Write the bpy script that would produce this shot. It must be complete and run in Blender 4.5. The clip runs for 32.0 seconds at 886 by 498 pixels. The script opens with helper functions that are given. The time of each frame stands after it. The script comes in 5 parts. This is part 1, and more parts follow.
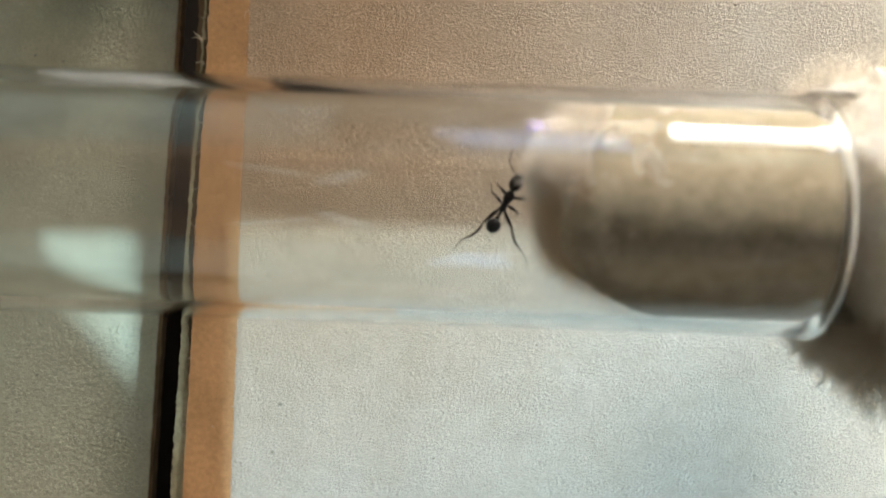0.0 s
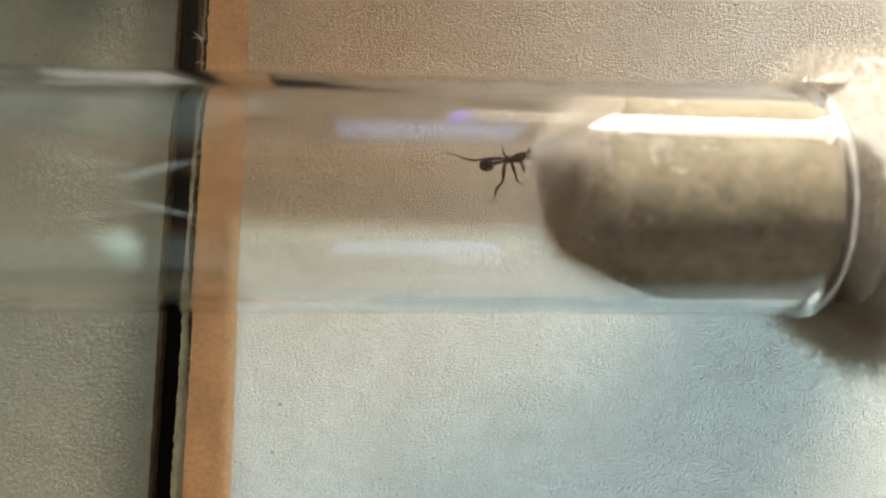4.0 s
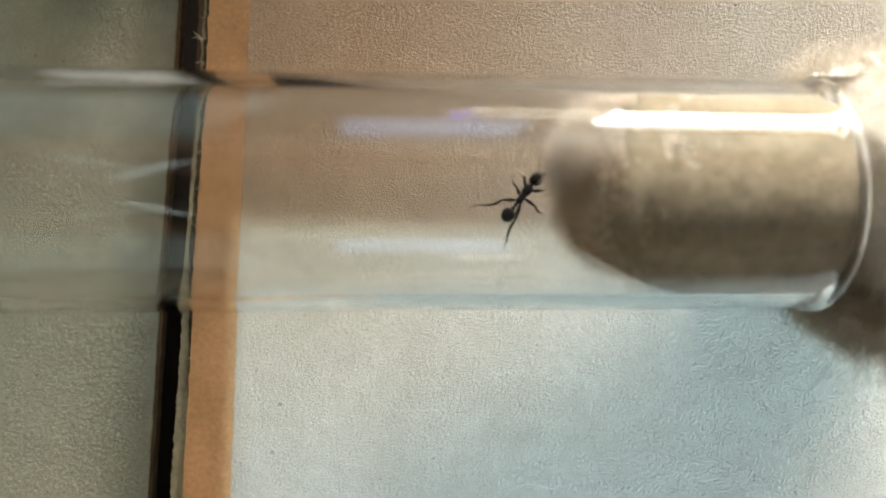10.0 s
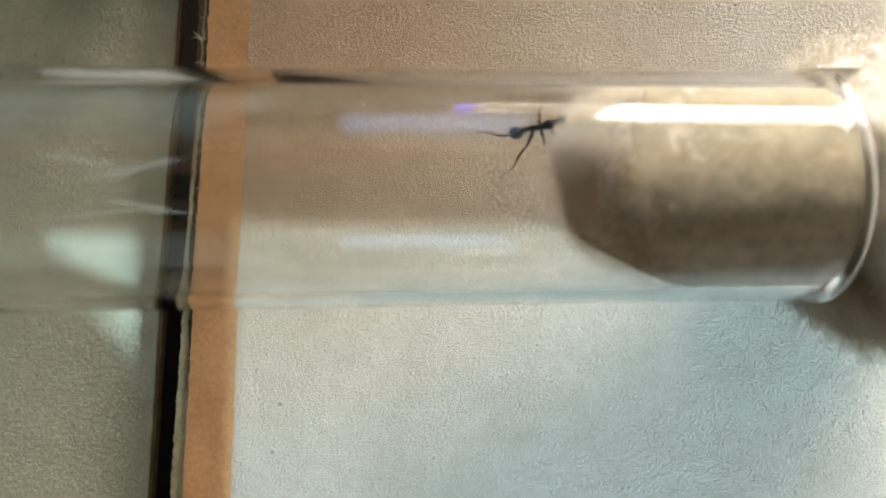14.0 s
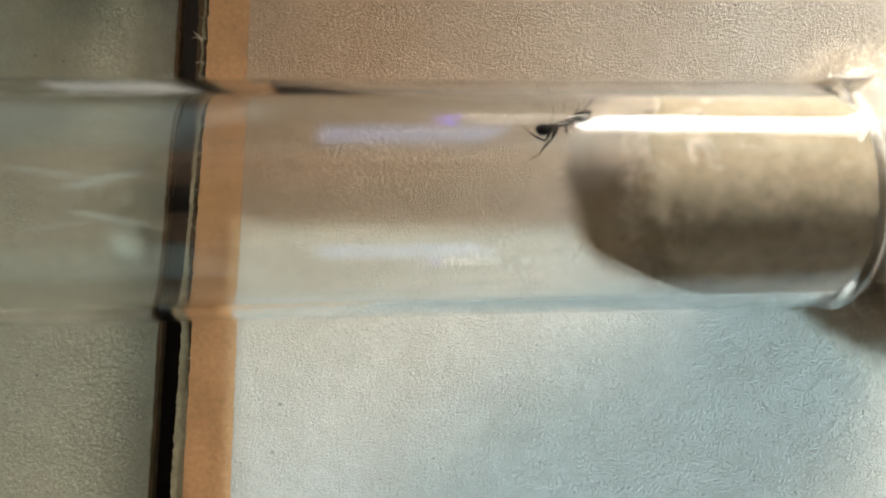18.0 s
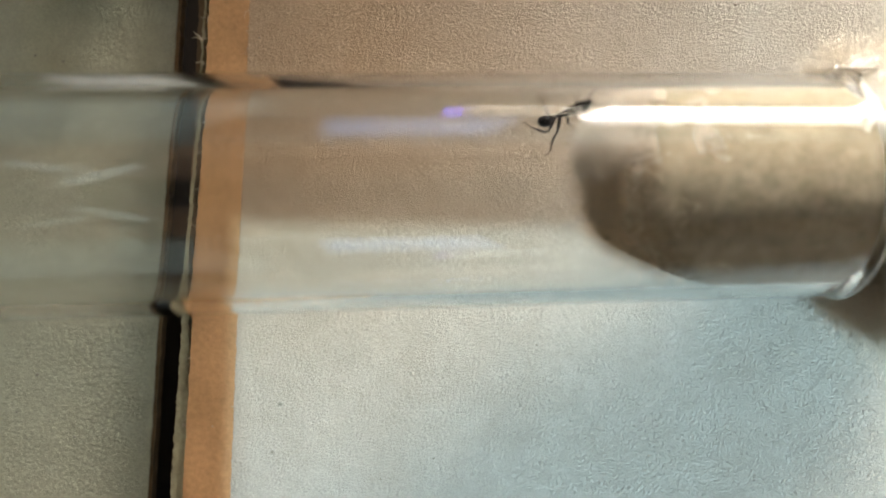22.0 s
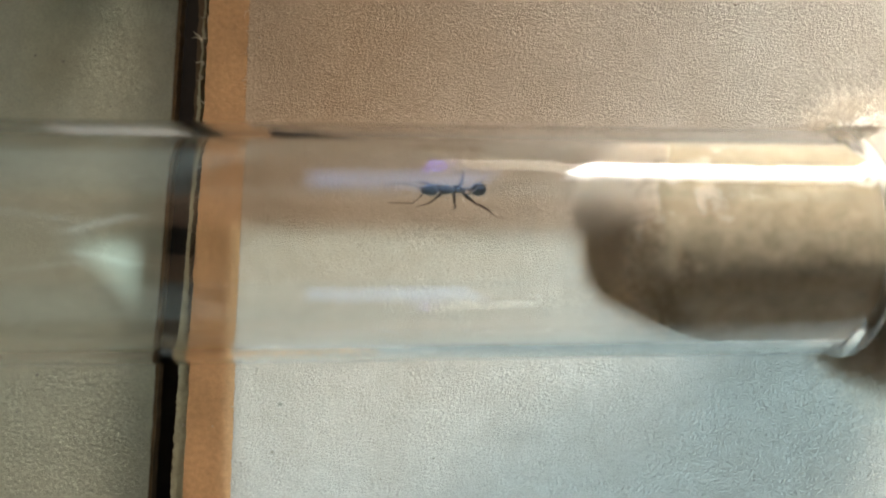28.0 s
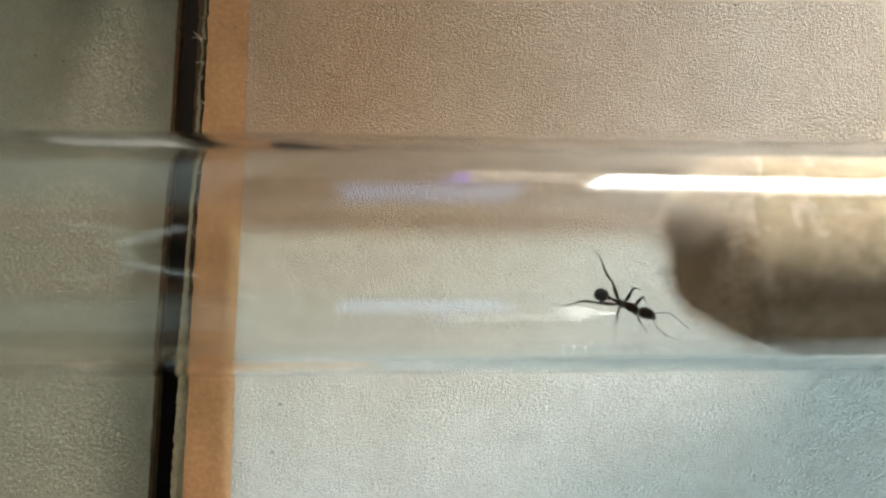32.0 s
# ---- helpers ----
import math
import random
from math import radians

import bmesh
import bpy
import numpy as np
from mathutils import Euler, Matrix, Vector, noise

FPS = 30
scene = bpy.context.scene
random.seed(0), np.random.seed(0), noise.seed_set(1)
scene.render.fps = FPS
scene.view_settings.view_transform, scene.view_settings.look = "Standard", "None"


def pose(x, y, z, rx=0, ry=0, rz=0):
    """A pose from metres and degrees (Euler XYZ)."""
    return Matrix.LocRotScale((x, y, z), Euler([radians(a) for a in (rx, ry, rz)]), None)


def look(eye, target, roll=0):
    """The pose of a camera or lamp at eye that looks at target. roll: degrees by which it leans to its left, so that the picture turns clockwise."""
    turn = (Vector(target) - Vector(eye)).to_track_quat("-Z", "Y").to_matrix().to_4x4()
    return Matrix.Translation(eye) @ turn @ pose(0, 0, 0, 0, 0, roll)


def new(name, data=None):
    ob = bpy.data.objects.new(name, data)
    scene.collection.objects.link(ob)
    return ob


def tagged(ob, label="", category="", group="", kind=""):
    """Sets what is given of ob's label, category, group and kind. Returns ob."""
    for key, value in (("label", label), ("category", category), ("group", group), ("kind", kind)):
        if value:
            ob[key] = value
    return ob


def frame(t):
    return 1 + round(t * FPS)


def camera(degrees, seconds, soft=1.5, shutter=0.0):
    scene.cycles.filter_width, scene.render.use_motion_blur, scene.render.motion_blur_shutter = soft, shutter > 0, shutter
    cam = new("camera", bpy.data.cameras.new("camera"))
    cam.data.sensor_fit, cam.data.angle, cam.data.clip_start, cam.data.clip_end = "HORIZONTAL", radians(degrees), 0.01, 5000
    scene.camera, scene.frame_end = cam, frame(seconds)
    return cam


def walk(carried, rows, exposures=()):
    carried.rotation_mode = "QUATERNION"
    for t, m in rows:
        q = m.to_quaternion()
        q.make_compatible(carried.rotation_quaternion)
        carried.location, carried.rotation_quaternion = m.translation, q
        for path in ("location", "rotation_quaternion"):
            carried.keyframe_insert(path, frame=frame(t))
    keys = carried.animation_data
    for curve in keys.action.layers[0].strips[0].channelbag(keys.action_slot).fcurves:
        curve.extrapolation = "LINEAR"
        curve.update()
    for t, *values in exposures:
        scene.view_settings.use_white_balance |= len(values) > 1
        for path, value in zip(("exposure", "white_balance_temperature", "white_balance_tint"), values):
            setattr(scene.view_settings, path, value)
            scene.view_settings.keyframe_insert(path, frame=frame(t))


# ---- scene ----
# A worker ant in a glass test tube with a cotton plug, over the lids of a cardboard box on a table.
MM = 0.001

# ---- camera ----
cam = camera(43.0, 32.0, 2.1)
cam.data.dof.use_dof, cam.data.dof.focus_distance, cam.data.dof.aperture_fstop = True, 0.0895, 24.0
walk(cam, [(0, pose(0, 0, 0.092)), (32, pose(0, 0, 0.092))], [(0, 0.0), (25.5, 0.0), (29.0, -0.09), (32, -0.10)])

# ---- light ----
SUN_WAY = Vector((1.0, -1.3, 1.0))  # towards the cool light of the window behind the camera
room = bpy.data.worlds.new("room")
room.use_nodes = True
scene.world = room
rn, rl = room.node_tree.nodes, room.node_tree.links
r_co, r_sep, r_ramp = rn.new("ShaderNodeTexCoord"), rn.new("ShaderNodeSeparateXYZ"), rn.new("ShaderNodeValToRGB")
r_ramp.color_ramp.elements[0].position, r_ramp.color_ramp.elements[1].position = 0.40, 0.92
r_ramp.color_ramp.elements[0].color, r_ramp.color_ramp.elements[1].color = (0.19, 0.172, 0.15, 1), (1.0, 0.59, 0.33, 1)
r_fit = rn.new("ShaderNodeMapRange")
r_fit.inputs["From Min"].default_value, r_fit.inputs["From Max"].default_value = -1, 1
rl.new(r_co.outputs["Generated"], r_sep.inputs[0])
rl.new(r_sep.outputs["Y"], r_fit.inputs["Value"])
rl.new(r_fit.outputs[0], r_ramp.inputs["Fac"])
rl.new(r_ramp.outputs["Color"], rn["Background"].inputs["Color"])
rn["Background"].inputs["Strength"].default_value = 0.53  # the lit room lies beyond the box, its dark side behind

sun = new("window_light", bpy.data.lights.new("window_light", "SUN"))
sun.data.energy, sun.data.angle, sun.data.color = 6.6, radians(0.32), (0.57, 0.85, 1.0)
sun.matrix_world = look(SUN_WAY * 2, (0, 0, 0))

glow = new("desk_lamp_light", bpy.data.lights.new("desk_lamp_light", "AREA"))
glow.data.shape, glow.data.size, glow.data.size_y = "RECTANGLE", 0.130, 0.034
glow.data.energy, glow.data.spread, glow.data.color = 0.475, radians(100), (1.0, 0.95, 0.88)
glow.matrix_world = look((0.109, 0.120, 0.043), (0.109, 0.0, 0.022))


# ---- materials ----
def material(name, base=(0.5, 0.5, 0.5), rough=0.8, metal=0.0):
    m = bpy.data.materials.new(name)
    m.use_nodes = True
    b = m.node_tree.nodes["Principled BSDF"]
    b.inputs["Base Color"].default_value = (*base, 1)
    b.inputs["Roughness"].default_value = rough
    b.inputs["Metallic"].default_value = metal
    return m, m.node_tree.nodes, m.node_tree.links, b


def noise_node(nodes, links, scale, detail=4.0, rough=0.55, stretch=(1, 1, 1), turn=0.0):
    co = nodes.new("ShaderNodeTexCoord")
    mp = nodes.new("ShaderNodeMapping")
    mp.inputs["Scale"].default_value = stretch
    mp.inputs["Rotation"].default_value = (0, 0, turn)
    n = nodes.new("ShaderNodeTexNoise")
    n.inputs["Scale"].default_value = scale
    n.inputs["Detail"].default_value = detail
    n.inputs["Roughness"].default_value = rough
    links.new(co.outputs["Object"], mp.inputs["Vector"])
    links.new(mp.outputs["Vector"], n.inputs["Vector"])
    return n


def ramp(nodes, links, source, stops):
    r = nodes.new("ShaderNodeValToRGB")
    r.color_ramp.elements[0].position, r.color_ramp.elements[1].position = stops[0][0], stops[-1][0]
    r.color_ramp.elements[0].color, r.color_ramp.elements[1].color = (*stops[0][1], 1), (*stops[-1][1], 1)
    for p, c in stops[1:-1]:
        r.color_ramp.elements.new(p).color = (*c, 1)
    links.new(source, r.inputs["Fac"])
    return r


def blend(nodes, links, mode, fac, a, b):
    m = nodes.new("ShaderNodeMix")
    m.data_type, m.blend_type = "RGBA", mode
    if isinstance(fac, float):
        m.inputs["Factor"].default_value = fac
    else:
        links.new(fac, m.inputs["Factor"])
    links.new(a, m.inputs["A"])
    links.new(b, m.inputs["B"])
    return m.outputs["Result"]


def board_material(name, light, dark, relief, warm_tint=None):
    """Grey recycled board: matted fibres, cloudy pulp and a few dark specks."""
    m, nodes, links, b = material(name, rough=0.92)
    cloud = noise_node(nodes, links, 130, 5)
    grain = noise_node(nodes, links, 9000, 4, 0.6)
    fibre = noise_node(nodes, links, 3000, 4, 0.6, (1.0, 2.0, 1.0), 0.6)
    fibre_2 = noise_node(nodes, links, 2000, 5, 0.6, (2.0, 1.0, 1.0), -0.5)
    c = ramp(nodes, links, cloud.outputs["Fac"], [(0.3, dark), (0.7, light)])
    g = ramp(nodes, links, grain.outputs["Fac"], [(0.3, (0.80, 0.79, 0.77)), (0.7, (1.12, 1.12, 1.12))])
    col = blend(nodes, links, "MULTIPLY", 1.0, c.outputs["Color"], g.outputs["Color"])
    mottle = noise_node(nodes, links, 620, 5, 0.65)
    mo = ramp(nodes, links, mottle.outputs["Fac"], [(0.3, (0.93, 0.92, 0.90)), (0.7, (1.05, 1.05, 1.06))])
    col = blend(nodes, links, "MULTIPLY", 1.0, col, mo.outputs["Color"])
    specks = nodes.new("ShaderNodeTexVoronoi")
    specks.inputs["Scale"].default_value = 260
    co = nodes.new("ShaderNodeTexCoord")
    links.new(co.outputs["Object"], specks.inputs["Vector"])
    spot = ramp(nodes, links, specks.outputs["Distance"], [(0.03, (0.35, 0.31, 0.26)), (0.055, (1, 1, 1))])
    some = noise_node(nodes, links, 170, 2)
    keep = ramp(nodes, links, some.outputs["Fac"], [(0.52, (0, 0, 0)), (0.60, (1, 1, 1))])
    spotted = blend(nodes, links, "MULTIPLY", keep.outputs["Color"], col, spot.outputs["Color"])
    if warm_tint:  # warm light painted into the base as a round tint, (x, y, radius, colour)
        x, y, size, tint = warm_tint
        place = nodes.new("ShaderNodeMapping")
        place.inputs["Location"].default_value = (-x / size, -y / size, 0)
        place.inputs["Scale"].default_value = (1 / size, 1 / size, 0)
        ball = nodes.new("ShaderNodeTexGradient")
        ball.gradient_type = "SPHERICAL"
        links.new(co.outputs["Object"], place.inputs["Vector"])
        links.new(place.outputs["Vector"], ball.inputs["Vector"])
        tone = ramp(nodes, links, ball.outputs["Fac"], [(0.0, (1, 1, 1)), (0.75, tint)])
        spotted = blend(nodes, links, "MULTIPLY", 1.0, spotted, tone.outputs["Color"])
    links.new(spotted, b.inputs["Base Color"])
    add = nodes.new("ShaderNodeMath")
    links.new(fibre.outputs["Fac"], add.inputs[0])
    links.new(fibre_2.outputs["Fac"], add.inputs[1])
    add2 = nodes.new("ShaderNodeMath")
    add2.operation = "MULTIPLY_ADD"
    add2.inputs[1].default_value = 0.85
    links.new(grain.outputs["Fac"], add2.inputs[0])
    links.new(add.outputs[0], add2.inputs[2])
    bump = nodes.new("ShaderNodeBump")
    bump.inputs["Strength"].default_value = 1.0
    bump.inputs["Distance"].default_value = relief
    links.new(add2.outputs[0], bump.inputs["Height"])
    links.new(bump.outputs["Normal"], b.inputs["Normal"])
    return m


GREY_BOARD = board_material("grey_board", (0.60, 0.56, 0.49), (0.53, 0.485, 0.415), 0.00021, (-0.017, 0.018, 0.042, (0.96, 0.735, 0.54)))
OLIVE_BOARD = board_material("dull_grey_board", (0.70, 0.685, 0.515), (0.60, 0.585, 0.435), 0.0002)


def kraft_material(name, light, dark):
    m, nodes, links, b = material(name, rough=0.75)
    cloud = noise_node(nodes, links, 190, 6, 0.6, (1.6, 0.7, 1.0))
    grain = noise_node(nodes, links, 2300, 5, 0.6)
    c = ramp(nodes, links, cloud.outputs["Fac"], [(0.30, dark), (0.52, light), (0.75, tuple(x * 1.12 for x in light))])
    g = ramp(nodes, links, grain.outputs["Fac"], [(0.3, (0.84, 0.82, 0.78)), (0.7, (1.1, 1.1, 1.1))])
    links.new(blend(nodes, links, "MULTIPLY", 1.0, c.outputs["Color"], g.outputs["Color"]), b.inputs["Base Color"])
    bump = nodes.new("ShaderNodeBump")
    bump.inputs["Strength"].default_value, bump.inputs["Distance"].default_value = 1.0, 0.00005
    links.new(grain.outputs["Fac"], bump.inputs["Height"])
    links.new(bump.outputs["Normal"], b.inputs["Normal"])
    return m


KRAFT = kraft_material("brown_kraft_paper", (0.51, 0.275, 0.118), (0.39, 0.207, 0.085))
# near-black kraft: the shade inside the gap is put into its colour
GAP_SHADE = kraft_material("gap_shade_kraft", (0.034, 0.022, 0.014), (0.018, 0.012, 0.008))
CORE = kraft_material("brown_kraft_core", (0.15, 0.095, 0.05), (0.07, 0.043, 0.022))
LIP = kraft_material("rust_brown_cut_edge", (0.22, 0.14, 0.065), (0.07, 0.038, 0.017))
TORN = kraft_material("torn_board_fibre", (0.40, 0.35, 0.215), (0.17, 0.14, 0.08))

SPECK = kraft_material("dark_paper_speck", (0.27, 0.23, 0.18), (0.17, 0.14, 0.10))
PALE_TORN = kraft_material("pale_torn_paper", (0.46, 0.39, 0.27), (0.34, 0.28, 0.19))

WHITE_PAPER = kraft_material("white_paper", (0.84, 0.83, 0.78), (0.78, 0.77, 0.71))

GLASS, gn, gl, gb = material("clear_glass", (0.985, 0.99, 0.98), 0.01)
gb.inputs["Transmission Weight"].default_value = 1.0
gb.inputs["IOR"].default_value = 1.5



def cotton_material(name, dark, light, relief, soak):
    m, nodes, links, b = material(name, light, 1.0)
    b.inputs["Subsurface Weight"].default_value = soak
    b.inputs["Subsurface Radius"].default_value = (0.0026, 0.0022, 0.0017)
    b.inputs["Subsurface Scale"].default_value = 1.0
    b.inputs["Specular IOR Level"].default_value = 0.05
    n1 = noise_node(nodes, links, 800, 9, 0.72)
    r = ramp(nodes, links, n1.outputs["Fac"], [(0.3, dark), (0.7, light)])
    links.new(r.outputs["Color"], b.inputs["Base Color"])
    bump = nodes.new("ShaderNodeBump")
    bump.inputs["Strength"].default_value, bump.inputs["Distance"].default_value = relief, 0.0003
    links.new(n1.outputs["Fac"], bump.inputs["Height"])
    links.new(bump.outputs["Normal"], b.inputs["Normal"])
    return m


# the plug's shade is painted in: a darker, browner copy of the white wool
SHADED_COTTON = cotton_material("shaded_pressed_cotton", (0.185, 0.15, 0.096), (0.345, 0.295, 0.213), 0.7, 0.4)
COTTON = cotton_material("white_cotton_wool", (0.64, 0.60, 0.52), (0.78, 0.745, 0.67), 0.8, 0.4)


def fibre_material(name, tint):
    """Thin fibres that scatter light from both sides."""
    m = bpy.data.materials.new(name)
    m.use_nodes = True
    nodes, links = m.node_tree.nodes, m.node_tree.links
    nodes.remove(nodes["Principled BSDF"])
    lit, thin, both = (nodes.new(k) for k in ("ShaderNodeBsdfDiffuse", "ShaderNodeBsdfTranslucent", "ShaderNodeMixShader"))
    lit.inputs["Color"].default_value = thin.inputs["Color"].default_value = (*tint, 1)
    links.new(lit.outputs[0], both.inputs[1])
    links.new(thin.outputs[0], both.inputs[2])
    links.new(both.outputs[0], nodes["Material Output"].inputs["Surface"])
    return m


FIBRE = fibre_material("cotton_fibre", (0.88, 0.82, 0.73))
# browner copy for the fibres on the plug's front
BROWN_FIBRE = fibre_material("brown_cotton_fibre", (0.84, 0.70, 0.52))


def chitin(name, base, rough):
    m, nodes, links, b = material(name, base, rough)
    b.inputs["Specular IOR Level"].default_value = 0.22
    n = noise_node(nodes, links, 5200, 4)
    r = ramp(nodes, links, n.outputs["Fac"], [(0.3, tuple(x * 0.6 for x in base)), (0.7, tuple(x * 1.5 for x in base))])
    links.new(r.outputs["Color"], b.inputs["Base Color"])
    bump = nodes.new("ShaderNodeBump")
    bump.inputs["Strength"].default_value, bump.inputs["Distance"].default_value = 0.6, 0.00002
    links.new(n.outputs["Fac"], bump.inputs["Height"])
    links.new(bump.outputs["Normal"], b.inputs["Normal"])
    return m


CHITIN = chitin("black_chitin", (0.010, 0.0075, 0.0065), 0.38)
LEG_CHITIN = chitin("dark_brown_chitin", (0.016, 0.010, 0.007), 0.45)
PALE_CHITIN = chitin("brown_chitin", (0.032, 0.019, 0.012), 0.45)


def glowing(name, color, strength):
    m = bpy.data.materials.new(name)
    m.use_nodes = True
    n = m.node_tree.nodes
    n.remove(n["Principled BSDF"])
    e = n.new("ShaderNodeEmission")
    e.inputs["Color"].default_value, e.inputs["Strength"].default_value = (*color, 1), strength
    m.node_tree.links.new(e.outputs[0], n["Material Output"].inputs["Surface"])
    return m


SCREEN = glowing("lit_screen", (0.34, 0.58, 1.0), 2.6)
VIOLET = glowing("violet_indicator", (0.22, 0.18, 1.0), 30.0)
WARM_LINE = glowing("warm_line_glow", (1.0, 0.86, 0.66), 20.0)
STRIP = glowing("pale_strip_light", (0.86, 1.0, 0.98), 1.7)
PLASTIC = material("black_plastic", (0.02, 0.02, 0.022), 0.45)[0]
ENAMEL = material("grey_enamel", (0.35, 0.34, 0.32), 0.4)[0]
CARD = kraft_material("plain_brown_card", (0.40, 0.26, 0.13), (0.32, 0.20, 0.10))

TABLE, tn, tl, tb = material("oiled_wood", (0.3, 0.18, 0.09), 0.5)
tg = noise_node(tn, tl, 30, 6, 0.6, (1.0, 14.0, 1.0))
tr = ramp(tn, tl, tg.outputs["Fac"], [(0.3, (0.20, 0.11, 0.05)), (0.7, (0.36, 0.22, 0.11))])
tl.new(tr.outputs["Color"], tb.inputs["Base Color"])


FLOORING, on, ol, ob_ = material("brown_floor", (0.25, 0.17, 0.11), 0.6)
og = noise_node(on, ol, 6, 6, 0.6, (1.0, 9.0, 1.0))
ol.new(ramp(on, ol, og.outputs["Fac"], [(0.3, (0.18, 0.12, 0.075)), (0.7, (0.30, 0.21, 0.14))]).outputs["Color"], ob_.inputs["Base Color"])
PLASTER, pn, pl, pb = material("tan_plaster", (0.50, 0.44, 0.36), 0.9)
pg = noise_node(pn, pl, 5, 6)
pl.new(ramp(pn, pl, pg.outputs["Fac"], [(0.3, (0.50, 0.44, 0.355)), (0.7, (0.57, 0.51, 0.43))]).outputs["Color"], pb.inputs["Base Color"])


# ---- building tools ----
def part(name, bm, mat, parent=None, label="", smooth=False):
    """Link a bmesh as one mesh object, under a thing or a part."""
    me = bpy.data.meshes.new(name)
    bm.to_mesh(me)
    bm.free()
    if smooth:
        for p in me.polygons:
            p.use_smooth = True
    me.materials.append(mat)
    ob = new(name, me)
    ob.parent = parent
    return tagged(ob, label)


def part_data(name, verts, faces, mat, parent=None, label="", smooth=True):
    me = bpy.data.meshes.new(name)
    me.from_pydata(verts, [], faces)
    if smooth:
        for p in me.polygons:
            p.use_smooth = True
    me.materials.append(mat)
    ob = new(name, me)
    ob.parent = parent
    return tagged(ob, label)


def thing(name, label, category, group=""):
    return tagged(new(name), label, category, group)


def block(lo, hi, bevel=0.0):
    bm = bmesh.new()
    bmesh.ops.create_cube(bm, size=1)
    for v in bm.verts:
        for k in range(3):
            v.co[k] = lo[k] if v.co[k] < 0 else hi[k]
    if bevel:
        bmesh.ops.bevel(bm, geom=bm.edges[:], offset=bevel, segments=2, affect="EDGES")
    return bm


def slab(outline, z0, z1):
    """A plate of the given outline (x, y in metres), from z0 up to z1."""
    bm = bmesh.new()
    low = [bm.verts.new((x, y, z0)) for x, y in outline]
    top = [bm.verts.new((x, y, z1)) for x, y in outline]
    n = len(outline)
    bm.faces.new(top)
    bm.faces.new(low[::-1])
    for i in range(n):
        bm.faces.new((low[i], low[(i + 1) % n], top[(i + 1) % n], top[i]))
    bmesh.ops.recalc_face_normals(bm, faces=bm.faces[:])
    return bm


def ring(profile, turns=96, axis="X"):
    """A body of revolution about x: profile of (x, radius), closed."""
    verts, faces = [], []
    n = len(profile)
    for i in range(turns):
        a = 2 * math.pi * i / turns
        for x, r in profile:
            verts.append((x, r * math.cos(a), r * math.sin(a)))
    for i in range(turns):
        j = (i + 1) % turns
        for k in range(n):
            l = (k + 1) % n
            faces.append((i * n + k, j * n + k, j * n + l, i * n + l))
    return verts, faces


def tube_run(points, radii, sides=8):
    """A tapered rod through the points."""
    verts, faces = [], []
    n = len(points)
    for i, p in enumerate(points):
        p = Vector(p)
        d = (Vector(points[min(i + 1, n - 1)]) - Vector(points[max(i - 1, 0)])).normalized()
        u = d.cross(Vector((0.13, 0.21, 0.97)))
        u.normalize()
        w = d.cross(u)
        for s in range(sides):
            a = 2 * math.pi * s / sides
            verts.append(p + radii[i] * (math.cos(a) * u + math.sin(a) * w))
    for i in range(n - 1):
        for s in range(sides):
            q = (s + 1) % sides
            faces.append((i * sides + s, i * sides + q, (i + 1) * sides + q, (i + 1) * sides + s))
    faces.append(tuple(range(sides))[::-1])
    faces.append(tuple((n - 1) * sides + s for s in range(sides)))
    return verts, faces


def merge(pieces):
    verts, faces = [], []
    for v, f in pieces:
        k = len(verts)
        verts += [tuple(p) for p in v]
        faces += [tuple(i + k for i in q) for q in f]
    return verts, faces


# ---- table and box ----
TABLE_Z = -0.060
FLOOR_Z, WALL_TOP = -0.80, 1.95
table = thing("table", "brown oiled wooden table under the box", "table")
part("table_top", block((-0.75, -0.55, TABLE_Z - 0.03), (0.75, 0.65, TABLE_Z), 0.003), TABLE, table)
for x in (-0.70, 0.70):
    for y in (-0.50, 0.60):
        part("leg", block((x - 0.03, y - 0.03, FLOOR_Z), (x + 0.03, y + 0.03, TABLE_Z - 0.031), 0.003), TABLE, table)
tagged(part("floor", block((-2.1, -2.1, FLOOR_Z - 0.05), (2.1, 2.1, FLOOR_Z)), FLOORING), "plain brown floor", "floor", kind="structure")
for nm, lo, hi in (("wall_north", (-2.0, 2.0, FLOOR_Z), (2.0, 2.1, WALL_TOP)), ("wall_west", (-2.1, -2.0, FLOOR_Z), (-2.0, 2.1, WALL_TOP)), ("wall_east", (2.0, -2.0, FLOOR_Z), (2.1, 2.1, WALL_TOP))):
    tagged(part(nm, block(lo, hi), PLASTER), "plain tan plaster wall", "wall", kind="structure")
# the wall behind the camera has a window, through which the cool light falls
WX0, WX1, WZ0, WZ1 = 0.95, 1.95, 0.75, 1.80
south = bmesh.new()
for lo, hi in (((-2.1, -2.1, FLOOR_Z), (WX0, -2.0, WALL_TOP)), ((WX1, -2.1, FLOOR_Z), (2.1, -2.0, WALL_TOP)), ((WX0, -2.1, FLOOR_Z), (WX1, -2.0, WZ0)), ((WX0, -2.1, WZ1), (WX1, -2.0, WALL_TOP))):
    piece = block(lo, hi)
    me = bpy.data.meshes.new("piece")
    piece.to_mesh(me)
    piece.free()
    south.from_mesh(me)
    bpy.data.meshes.remove(me)
tagged(part("wall_south", south, PLASTER), "plain tan plaster wall with a window opening", "wall", kind="structure")
window = tagged(new("window_1"), "open white window frame in the wall", "window", kind="structure")
